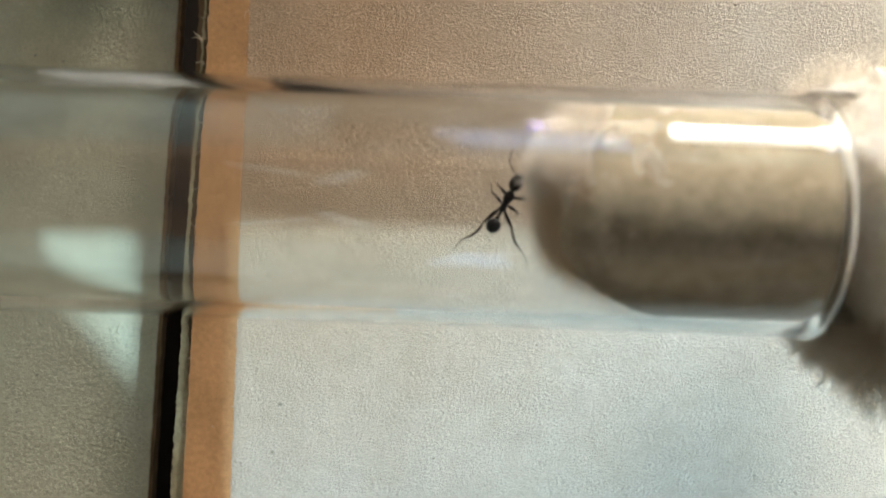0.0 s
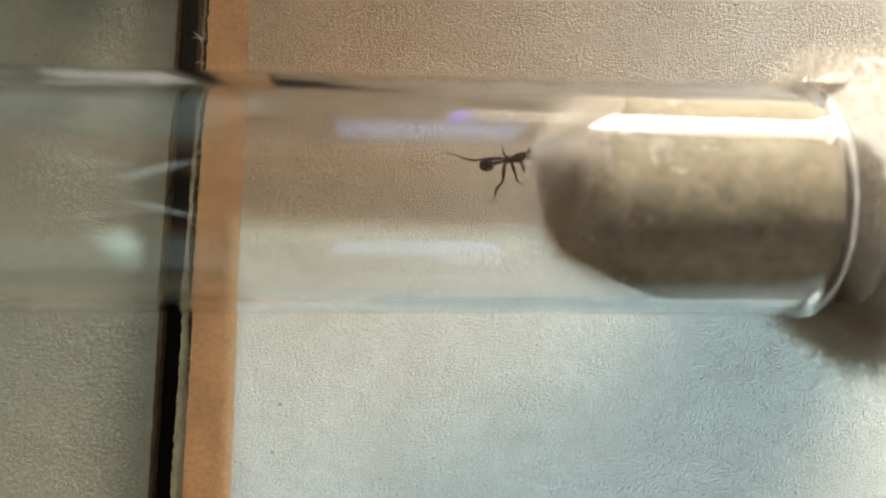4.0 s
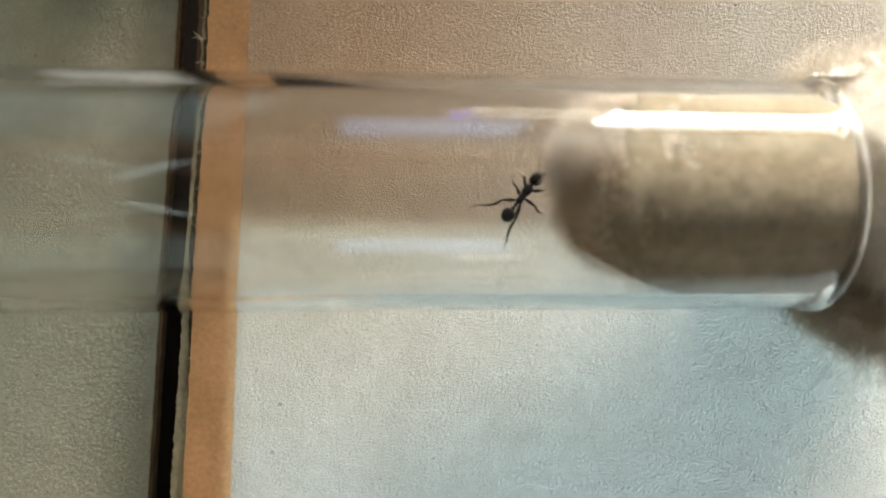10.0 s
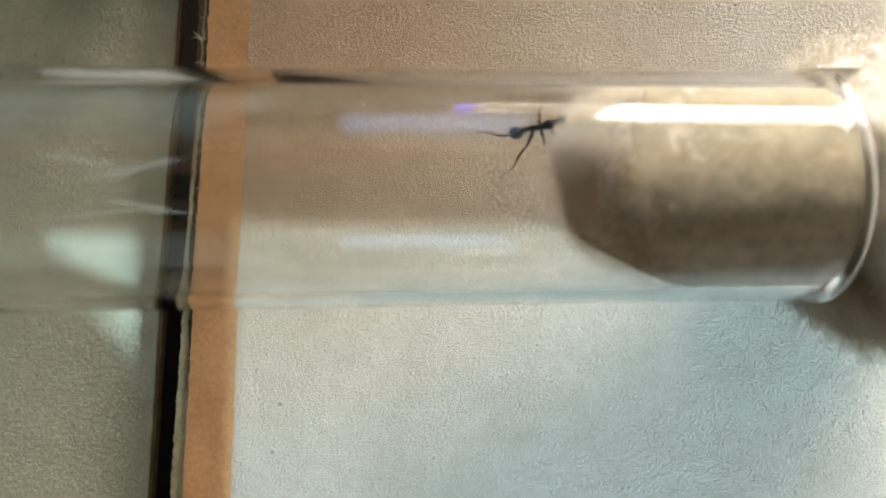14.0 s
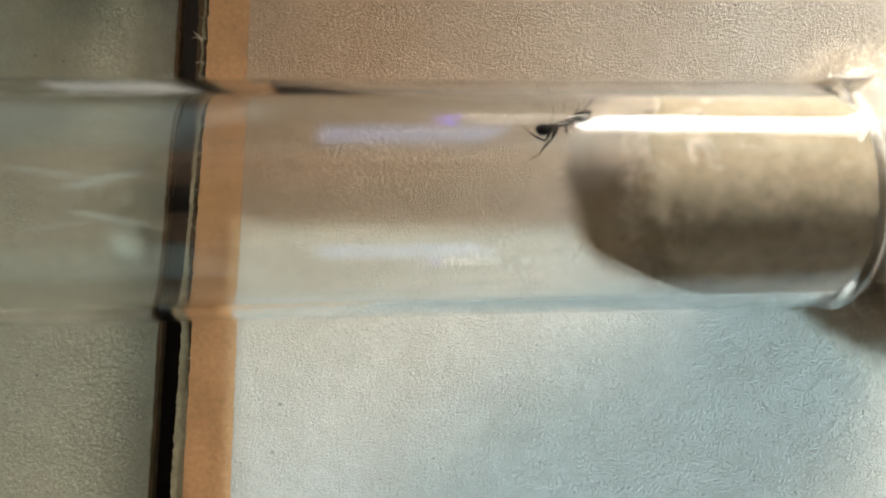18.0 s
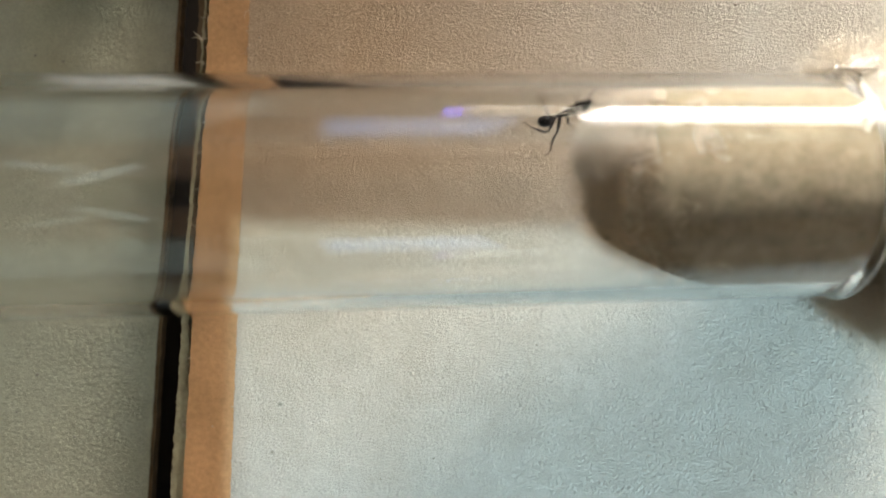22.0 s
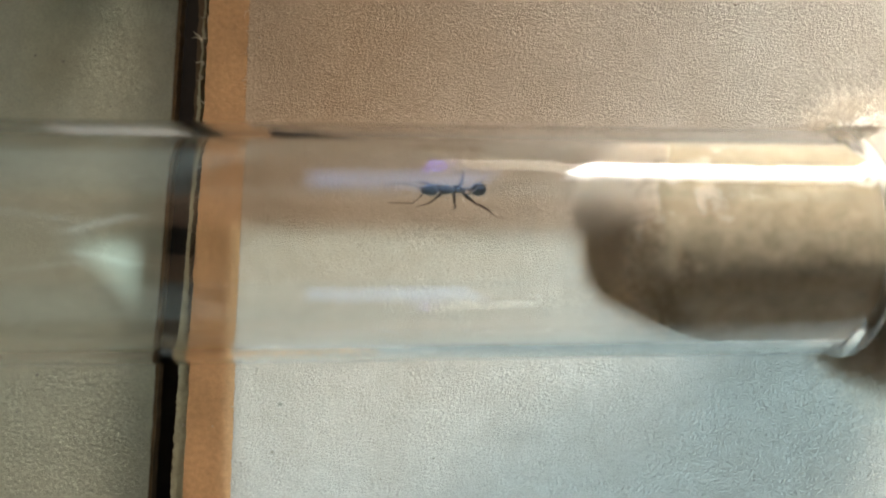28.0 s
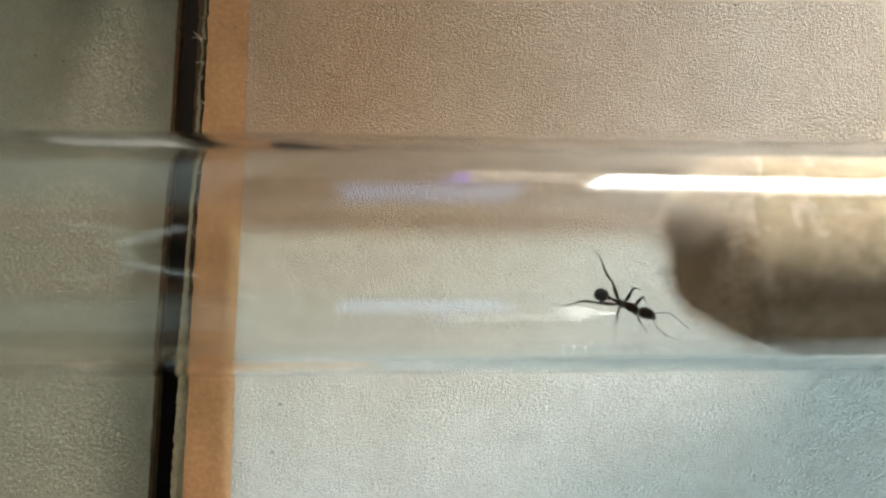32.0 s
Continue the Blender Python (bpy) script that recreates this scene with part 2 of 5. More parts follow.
for lo, hi in (((WX0, -2.08, WZ0), (WX0 + 0.04, -2.02, WZ1)), ((WX1 - 0.04, -2.08, WZ0), (WX1, -2.02, WZ1)), ((WX0 + 0.04, -2.08, WZ0), (WX1 - 0.04, -2.02, WZ0 + 0.04)), ((WX0 + 0.04, -2.08, WZ1 - 0.04), (WX1 - 0.04, -2.02, WZ1))):
    part("window_frame", block(lo, hi, 0.004), ENAMEL, window)



def edge_line(x0, slant, rough, count=90, y0=-0.075, y1=0.075, seed=3.0, scale=900.0):
    """Points along a cut edge at x0 (where y is 0), with a wavering line."""
    pts = []
    for i in range(count + 1):
        y = y0 + (y1 - y0) * i / count
        n = noise.noise((seed, y * scale, 0.3)) + 0.5 * noise.noise((seed, y * scale * 2.7, 4.3)) + 0.45 * noise.noise((seed, y * scale * 7.1, 9.7))
        pts.append((x0 - slant * y + rough * n, y))
    return pts


LEFT_Z = -4.5 * MM
box = thing("cardboard_box", "brown cardboard box with grey board lids and a dark gap", "box")
strip_right = edge_line(-16.6 * MM, -0.0395, 0.05 * MM, 620, seed=1.0, scale=1500)
strip_left = edge_line(-20.2 * MM, -0.0545, 0.10 * MM, 900, seed=7.0, scale=700)
part("kraft_flap", slab(strip_left + [(strip_right[-1][0] + 0.001, 0.075), (strip_right[0][0] + 0.001, -0.075)], -1.4 * MM, 0.0), KRAFT, box,
     "smooth orange-brown kraft strip along the lid's edge")
# one unseen lid corner cut slantwise, another given kraft, for streaks in the glass
cut_edge = [(x, y) for x, y in strip_right if y < 21.0 * MM]
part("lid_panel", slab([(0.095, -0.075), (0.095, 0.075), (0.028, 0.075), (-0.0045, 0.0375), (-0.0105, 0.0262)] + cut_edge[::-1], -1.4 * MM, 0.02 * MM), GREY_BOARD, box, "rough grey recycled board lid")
part("kraft_patch", slab([(-0.0178, -0.0206), (-0.0045, -0.0226), (-0.0050, -0.0262), (-0.0180, -0.0280)], 0.024 * MM, 0.06 * MM), KRAFT, box, "unseen kraft scrap added for a brown streak in the glass")


def strands(count, x0, x1, y0, y1, z, seed, size=1.0):
    """Short matted fibres, half sunk in the board's face."""
    rng = random.Random(seed)
    pieces = []
    for _ in range(count):
        a, bend = rng.uniform(0, 6.283), rng.uniform(-0.5, 0.5)
        p = Vector((rng.uniform(x0, x1), rng.uniform(y0, y1), z))
        step = size * rng.choice((0.10, 0.14, 0.2, 0.3)) * MM
        pts = [p]
        for _k in range(4):
            a += bend + rng.uniform(-0.25, 0.25)
            pts.append(pts[-1] + Vector((math.cos(a), math.sin(a), 0)) * step)
        r = rng.uniform(0.014, 0.042) * MM
        pts = [q + Vector((0, 0, -0.35 * r)) for q in pts]
        pieces.append(tube_run(pts, [0.3 * r, r, 1.1 * r, r, 0.3 * r], 4))
    return merge(pieces)


def crumb(x, y, z, size, seed):
    """An uneven flattened grain, sunk halfway."""
    verts, faces = [], []
    for k in range(4):
        a = math.pi * (k + 0.5) / 4
        for j in range(8):
            b = 2 * math.pi * j / 8
            r = size * (0.75 + 0.5 * noise.noise((seed, k * 1.3, j * 0.9)))
            verts.append(((x + r * math.sin(a) * math.cos(b)) * MM, (y + 0.7 * r * math.sin(a) * math.sin(b)) * MM, (z + 0.3 * r * math.cos(a)) * MM))
    for k in range(3):
        for j in range(8):
            q = (j + 1) % 8
            faces.append((k * 8 + j, (k + 1) * 8 + j, (k + 1) * 8 + q, k * 8 + q))
    faces.append(tuple(range(8)))
    faces.append(tuple(24 + j for j in range(8))[::-1])
    return verts, faces


verts, faces = strands(15000, -16 * MM, 40 * MM, -23 * MM, 23 * MM, 0.02 * MM, 31)
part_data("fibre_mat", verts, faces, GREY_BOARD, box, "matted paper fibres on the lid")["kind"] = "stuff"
torn_l = edge_line(-21.03 * MM, -0.070, 0.11 * MM, 900, seed=12.0, scale=2200)
ridge = [(x + (0.30 - 0.13 * min(1, max(0, y / MM - 12)) + 0.055 * min(20, max(0, -y / MM - 1))) * MM, y) for x, y in torn_l]
part("torn_edge", slab(torn_l + ridge[::-1], -2.6 * MM, -0.45 * MM), TORN, box, "torn pale fibrous edge of the lid")
part("core_edge", slab(edge_line(-21.35 * MM, -0.046, 0.09 * MM, 400, seed=17.0, scale=1500) + [(x + 0.0008, y) for x, y in strip_left[::-1]], -5.5 * MM, -2.0 * MM), CORE, box)
left_edge = edge_line(-24.05 * MM, -0.0615, 0.06 * MM, 620, seed=21.0, scale=900)
part("side_panel", slab([(-0.11, 0.075), (-0.11, -0.075)] + left_edge, LEFT_Z - 1.6 * MM, LEFT_Z), OLIVE_BOARD, box, "dull olive-grey board panel set lower than the lid")
# unseen pale sheet added to show as a bright streak in the glass edge
flap = bmesh.new()
sheet = [flap.verts.new(p) for p in ((-0.0335, 0.0218, 0.0015), (-0.0228, 0.0218, 0.0015), (-0.0215, 0.042, LEFT_Z + 0.0003), (-0.0345, 0.042, LEFT_Z + 0.0003))]
under = [flap.verts.new(v.co - Vector((0, 0, 0.00015))) for v in sheet]
flap.faces.new(sheet), flap.faces.new(under[::-1])
for k in range(4):
    flap.faces.new((under[k], under[(k + 1) % 4], sheet[(k + 1) % 4], sheet[k]))
part("streak_paper", flap, WHITE_PAPER, box, "unseen white sheet added for a pale streak in the glass")
lip_edge = edge_line(-24.05 * MM + 0.32 * MM, -0.0615, 0.09 * MM, 620, seed=23.0, scale=1500)
part("panel_lip", slab([(x - 0.00002, y) for x, y in left_edge] + lip_edge[::-1], LEFT_Z - 1.6 * MM, LEFT_Z - 0.12 * MM), LIP, box,
     "rust-brown cut edge of the panel")
# single specks and crumbs in the board, (x, y, size) in mm
for x, y, size in ((-13.3, -12.7, 0.30), (7.65, -7.85, 0.13), (6.2, -11.95, 0.11), (-0.75, -17.1, 0.13), (-11.5, -0.8, 0.11), (3.0, -5.2, 0.10), (23.9, 20.0, 0.22), (-15.0, 17.3, 0.12),
                   (-13.7, 10.2, 0.10), (-13.6, 4.0, 0.10), (-9.4, -2.2, 0.09), (30.2, -9.3, 0.12), (17.4, -14.0, 0.10), (-5.1, -18.8, 0.11), (12.8, -18.2, 0.09), (1.9, -13.3, 0.08)):
    part_data("speck", *crumb(x, y, 0.03, size, x), SPECK, box)
for x, y, size in ((-32.6, 16.1, 0.16), (-35.0, 16.6, 0.14), (-34.8, -10.8, 0.24), (-31.6, -16.1, 0.17), (-28.5, 12.2, 0.12), (-36.6, -14.0, 0.13), (-29.9, -8.0, 0.12), (-27.4, -18.4, 0.14)):
    part_data("speck", *crumb(x, y, LEFT_Z / MM + 0.01, size, x), SPECK, box)
for x, y, size in ((-18.86, -14.5, 0.10), (-17.25, -12.9, 0.14), (-17.0, -12.2, 0.08), (-18.2, -4.0, 0.08)):
    part_data("speck", *crumb(x, y, 0.02, size, x), PALE_TORN, box)
rng = random.Random(4)
for y, size in ((17.2, 0.9), (16.6, 0.6), (15.4, 0.5), (13.9, 0.4), (12.0, 0.3), (8.6, 0.35), (5.0, 0.3), (19.0, 0.5), (1.5, 0.25), (-9.0, 0.3), (-14.5, 0.25)):
    x = -20.45 + 0.0545 * y + rng.uniform(-0.25, 0.1)
    pieces = []
    for _ in range(4):
        a, p = rng.uniform(0, 6.28), Vector((x, y, -0.45)) * MM
        pts = [p]
        for _k in range(4):
            a += rng.uniform(-0.7, 0.7)
            pts.append(pts[-1] + Vector((math.cos(a) * 0.28, math.sin(a) * 0.28, rng.uniform(-0.02, 0.14))) * size * MM)
        pieces.append(tube_run(pts, [0.05 * MM, 0.07 * MM, 0.06 * MM, 0.045 * MM, 0.02 * MM], 5))
    verts, faces = merge(pieces)
    part_data("torn_flake", verts, faces, PALE_TORN, box, "pale torn paper flake")
# coloured almost black to stand for the shade down in the gap
part("box_body", block((-0.11, -0.0745, TABLE_Z), (0.094, 0.0745, -22 * MM), 0.001), GAP_SHADE, box)

# ---- lamp and screen beyond the box ----
desk_lamp = thing("desk_lamp", "low grey desk lamp with a lit warm white diffuser", "lamp")
desk_lamp.location = (0.107, 0.132, TABLE_Z)
part("foot", block((-0.05, -0.015, 0), (0.05, 0.035, 0.010), 0.003), ENAMEL, desk_lamp)
part("post", block((-0.006, 0.006, 0.010), (0.006, 0.016, 0.085), 0.002), ENAMEL, desk_lamp)
part("housing", block((-0.0645, -0.010, 0.084), (0.069, 0.012, 0.121), 0.002), ENAMEL, desk_lamp)
# glowing strip and its arm added for a warm line reflected in the glass
part("glow_strip", block((-0.087, -0.012, 0.0905), (-0.0652, -0.0105, 0.0945), 0.0003), WARM_LINE, desk_lamp, "thin warm glowing strip added for a line in the glass")
part("arm", block((-0.088, -0.0100, 0.090), (-0.0647, -0.006, 0.095), 0.0005), ENAMEL, desk_lamp)

display = thing("display_panel", "small black display with a lit bluish screen and a violet indicator", "display")
display.location = (0.040, 0.305, TABLE_Z)
part("case", block((-0.060, 0.004, 0.0), (0.075, 0.022, 0.320), 0.003), PLASTIC, display)
screen = block((0.0, 0.001, 0.0), (0.066, 0.0035, 0.124), 0.0004)
bmesh.ops.transform(screen, matrix=pose(-0.027, 0, 0.176, 0, 8), verts=screen.verts)
part("screen", screen, SCREEN, display, "bluish lit screen, a little askew")
part("indicator", block((0.0050, 0.0, 0.116), (0.0105, 0.0035, 0.134), 0.0016), VIOLET, display)

# two pale strip lights over the table, seen as a V of faint streaks in the glass
strip_lamp = thing("strip_lamp", "two thin pale strip lights hung over the table in a V", "lamp")
for (x0, y0), (x1, y1) in (((-0.087, 0.275), (-0.043, 0.180)), ((-0.042, 0.075), (-0.016, 0.235))):
    far, way = Vector((x0, y0, 0.5)), Vector((x1 - x0, y1 - y0, 0))
    bar = block((0, -0.006, 0), (way.length, 0.006, 0.004), 0.001)
    bmesh.ops.transform(bar, matrix=Matrix.Translation(far) @ pose(0, 0, 0, 0, 0, math.degrees(math.atan2(way.y, way.x))), verts=bar.verts)
    part("light_strip", bar, STRIP, strip_lamp)
    tray = block((-0.004, -0.007, 0.0045), (way.length + 0.004, 0.007, 0.012), 0.001)
    bmesh.ops.transform(tray, matrix=Matrix.Translation(far) @ pose(0, 0, 0, 0, 0, math.degrees(math.atan2(way.y, way.x))), verts=tray.verts)
    part("tray", tray, ENAMEL, strip_lamp)
    part_data("wire", *tube_run([far + way * 0.5 + Vector((0, 0, 0.012)), far + way * 0.5 + Vector((0, 0, 1.45))], [0.0012, 0.0012], 6), PLASTIC, strip_lamp)

# ---- the phone that films, on its stand over the box ----
phone = thing("phone", "black phone lying flat on a low stand over the box", "phone")
phone.location = (0.055, -0.018, 0.0945)
part("body", block((-0.075, -0.037, 0), (0.075, 0.037, 0.0075), 0.002), PLASTIC, phone)
part("glass_front", block((-0.072, -0.034, 0.0076), (0.072, 0.034, 0.0082), 0.0002), PLASTIC, phone)
stand = thing("phone_stand", "grey metal stand with a flat arm under the phone's end", "stand")
stand.location = (0.165, -0.018, TABLE_Z)
part("foot", block((-0.03, -0.03, 0), (0.03, 0.03, 0.008), 0.002), ENAMEL, stand)
part("post", block((-0.006, -0.006, 0.008), (0.006, 0.006, 0.150), 0.002), ENAMEL, stand)
part("arm", block((-0.047, -0.010, 0.1502), (0.010, 0.010, 0.1543), 0.001), ENAMEL, stand)

# ---- unseen boards added above to keep the window's light off half of the box ----
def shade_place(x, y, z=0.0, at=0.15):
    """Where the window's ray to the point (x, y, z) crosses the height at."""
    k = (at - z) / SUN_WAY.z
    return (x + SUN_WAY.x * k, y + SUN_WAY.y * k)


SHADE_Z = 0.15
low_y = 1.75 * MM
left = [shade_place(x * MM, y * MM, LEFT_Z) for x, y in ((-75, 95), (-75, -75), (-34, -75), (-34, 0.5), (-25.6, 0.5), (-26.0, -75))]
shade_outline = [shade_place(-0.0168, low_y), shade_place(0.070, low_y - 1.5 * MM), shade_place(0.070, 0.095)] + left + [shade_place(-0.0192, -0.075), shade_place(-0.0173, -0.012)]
part("shade_board", slab(shade_outline, SHADE_Z, SHADE_Z + 0.0006), CARD, None, "unseen brown board added to shade half of the box")
bpy.data.objects["shade_board"]["kind"] = "structure"
# unseen card added to cast the moving shade on the side panel
CARD_Z = 0.30
card_outline = [shade_place(x * MM, y * MM, LEFT_Z, CARD_Z) for x, y in ((-50, 14.3), (-22, -17.5), (-22, -110), (-110, -110), (-110, 14.3))]
cc = card_outline[0]
shade_card = thing("shade_card", "unseen brown card added to shade the panel, swaying on a thread", "card")
part("sheet", slab([(x - cc[0], y - cc[1]) for x, y in card_outline], 0, 0.0006), CARD, shade_card)
part_data("thread", *tube_run([(0.0, -0.06, 0.0005), (0.0, -0.06, 1.95 - CARD_Z)], [0.0005, 0.0005], 6), PLASTIC, shade_card)
shade_card.location = (cc[0], cc[1], CARD_Z)
for nm, x in (("ceiling_beam", cc[0]), ("ceiling_beam", -0.040)):
    tagged(part(nm, block((x - 0.03, -2.0, 1.951), (x + 0.03, 2.0, 2.02), 0.004), TABLE), "dark wooden ceiling beam", "beam", kind="structure")

# ---- test tube: rim at x = 0, closed end at -x ----
test_tube = thing("test_tube", "clear glass test tube lying over the box, plugged with cotton", "test tube")
R_OUT, R_IN, LENGTH = 8.0 * MM, 7.08 * MM, 118 * MM
outer = [(-LENGTH + R_OUT - R_OUT * math.cos(a), R_OUT * math.sin(a)) for a in [math.pi / 2 * k / 10 for k in range(1, 11)]]
inner = [(-LENGTH + R_OUT - R_IN * math.cos(a), R_IN * math.sin(a)) for a in [math.pi / 2 * k / 10 for k in range(1, 11)]]
bead = [(-1.9 * MM, R_OUT)] + [(-0.75 * MM + 0.72 * MM * math.sin(a), 7.66 * MM + 0.58 * MM * math.cos(a)) for a in [math.pi * (k - 1) / 9 for k in range(0, 12)]] + [(-1.9 * MM, R_IN)]
runs = [-108, -106, -90, -70, -50, -30, -15, -5, -2.6, -2.2]


def sleeve(*profiles):
    """Open skins of revolution about x, one for each profile."""
    pieces = []
    for profile in profiles:
        verts, faces = ring(profile, 160)
        n = len(profile)
        pieces.append((verts, [f for f in faces if f[1] % n != n - 1 or f[2] % n != 0]))
    return merge(pieces)


for nm, skins in (("glass_wall", ([outer[-1]] + [(x * MM, R_OUT) for x in runs], [(x * MM, R_IN) for x in runs[::-1]] + [inner[-1]])),
                  ("rim", ([(runs[-1] * MM, R_OUT)] + bead + [(runs[-1] * MM, R_IN)],)), ("round_end", (outer, inner[::-1]))):
    verts, faces = sleeve(*skins)
    glass_part = part_data(nm, verts, faces, GLASS, test_tube, {"rim": "thick fire-polished glass lip"}.get(nm, ""))
    glass_part.visible_shadow = False

# ---- cotton plug, in the tube's own space ----
cotton_plug = thing("cotton_plug", "white cotton wool plug pushed into the tube's mouth, fluffed outside", "cotton plug")


def cotton_surface():
    """A blunt front, chamfered above and below, then the tube's bore, then a swollen tuft outside the rim."""
    verts, faces = [], []
    turns, caps, bores, tufts = 110, 26, 40, 44
    for i in range(caps + bores + tufts + 1):
        for j in range(turns):
            a = 2 * math.pi * j / turns
            cy, cz = math.cos(a), math.sin(a)

            def front(r):
                y = r * cy
                low, high = 0.4 * math.log(1 + math.exp((-3.45 - y) / 0.4)), 0.6 * math.log(1 + math.exp((y - 2.8) / 0.6))
                x = -17.45 + low * 1.5 + high * 0.45 - 0.55 * math.exp(-((y - 3.3) / 1.5) ** 2) + 1.9 * (1 - math.sqrt(max(0.0, 1 - min(1.0, r / 6.96) ** 6.0)))
                lumps = noise.noise((y * 0.4 + 5, r * cz * 0.4, 1.2)) * 0.45 + noise.noise((y * 1.3, r * cz * 1.3, 7.2)) * 0.14
                return x + lumps * (1 - (r / 6.96) ** 4)

            n = 0.0
            if i <= caps:
                r = 6.96 * max(0.02, i / caps)
                x = front(r)
            elif i <= caps + bores:
                k = (i - caps) / bores
                x0 = front(6.96)
                x = x0 + (-0.6 - x0) * k
                n = noise.noise((x * 0.42, cy * 2.6, cz * 2.6)) + 0.6 * noise.noise((x * 1.1 + 7, cy * 6.1, cz * 6.1))
                r = 6.96 + min(0.0, n - 0.15) * 0.16
            else:
                k = (i - caps - bores) / tufts
                x = -0.6 + 11.0 * k
                low = 0.5 - 0.5 * cy
                neck = 4.2 * (1 - 0.85 * min(1.0, max(0.0, cy * 1.6))) * math.exp(-((x - 0.7) / 1.3) ** 2)
                r = 6.96 - neck + (3.0 + 1.0 * low) * min(1.0, max(0.0, x) / 5.5) ** 0.8
                r *= math.sqrt(max(0.0, 1 - max(0.0, (x - 5.6) / 4.9) ** 2))
                n = noise.noise((x * 0.35, cy * 2.2, cz * 2.2)) + 0.6 * noise.noise((x * 0.95 + 7, cy * 5.1, cz * 5.1)) + 0.35 * noise.noise((x * 2.3, cy * 11, cz * 11))
                r = max(0.05, r + 1.25 * n * min(1.0, max(0.0, x) / 3.5) * (r > 1))
            z = r * cz
            if i > caps + bores:
                # the wool curls back round the lip below and at the sides
                x += 1.8 * low * min(1.0, max(0.0, x) / 2)
                x -= (0.5 + 0.8 * low) * min(1.0, max(0.0, (r - 8.7) / 1.6)) * min(1.0, max(0.0, 0.95 - 1.25 * cz))
                z = max(z - (1.0 + 6.5 * low) * min(1.0, max(0.0, r - 6.9) / 2.5), -10.6 + 0.3 * n)
            verts.append((x * MM, r * cy * MM, z * MM))
    total = caps + bores + tufts
    for i in range(total):
        for j in range(turns):
            k = (j + 1) % turns
            faces.append((i * turns + j, i * turns + k, (i + 1) * turns + k, (i + 1) * turns + j))
    faces.append(tuple(range(turns)))
    faces.append(tuple(total * turns + j for j in range(turns))[::-1])
    return verts, faces


def curl(middle, spread, profile, seed):
    """Wool folded back over the outside of the glass round the angle middle: profile of (x, thickness) in mm."""
    verts, faces = [], []
    turns = 72
    fine = []
    for (x0, t0), (x1, t1) in zip(profile, profile[1:]):
        fine += [(x0 + (x1 - x0) * k / 4, t0 + (t1 - t0) * k / 4) for k in range(4)]
    profile = fine + [profile[-1]]
    n = len(profile)
    for j in range(turns + 1):
        u = 2 * j / turns - 1
        a = math.radians(middle + spread * u)
        cy, cz = math.cos(a), math.sin(a)
        w = max(0.0, 1 - u * u) ** 0.7
        for x, thick in profile:
            bump = 1 + 0.7 * noise.noise((x * 0.6 + seed, cy * 4, cz * 4)) + 0.5 * noise.noise((x * 1.7, cy * 9, cz * 9 + seed)) + 0.25 * noise.noise((x * 4.1, cy * 20, cz * 20 + seed))
            r = 8.35 + thick * w * bump
            verts.append(((x + 0.5 * noise.noise((cy * 7, cz * 7, seed))) * MM, r * cy * MM, max(r * cz, -10.6) * MM))
        for x, thick in profile[::-1]:
            verts.append((x * MM, 8.2 * cy * MM, 8.2 * cz * MM))
    m = 2 * n
    for j in range(turns):
        for k in range(m):
            l = (k + 1) % m
            faces.append((j * m + k, j * m + l, (j + 1) * m + l, (j + 1) * m + k))
    return verts, faces


verts, faces = cotton_surface()
split = (26 + 40) * 110  # the rings up to the rim
pressed = [f for f in faces if max(f) < split + 110]
swollen = [f for f in faces if min(f) >= split]
part_data("pressed_plug", verts[:split + 110], pressed, SHADED_COTTON, cotton_plug, "pressed cotton inside the glass, in a shaded colour")
part_data("tuft", verts[split:], [tuple(i - split for i in f) for f in swollen], COTTON, cotton_plug, "white cotton swelling out of the mouth")
curls = []
for args in ((-30, 38, ((-0.7, 0.05), (-0.3, 0.5), (0.3, 0.95), (1.2, 1.4), (2.6, 1.8), (5.0, 2.1), (8.0, 2.0)), 2.0),
             (218, 40, ((0.6, 0.05), (1.2, 0.6), (2.0, 1.4), (3.0, 2.4), (4.2, 3.6), (5.7, 4.6), (7.7, 5.6), (10.0, 6.0)), 5.0)):
    c_verts, c_faces = curl(*args)
    curls += [Vector((x, y * k, z * k)) for x, y, z in c_verts for k in ((1.0, 0.95, 0.88) if args[0] > 0 else (1.0,)) if math.hypot(y, z) > 8.4 * MM]
    if args[0] > 0:  # below, the wool is too thin for a body of its own
        continue
    bm = bmesh.new()
    made = [bm.verts.new(v) for v in c_verts]
    for f in c_faces:
        bm.faces.new([made[i] for i in f])
    bmesh.ops.recalc_face_normals(bm, faces=bm.faces[:])
    part("curl", bm, COTTON, cotton_plug, "white cotton folded back over the glass", True)
body_verts, outer_verts = [Vector(v) for v in verts], [Vector(v) for v in verts[split + 440:]] 


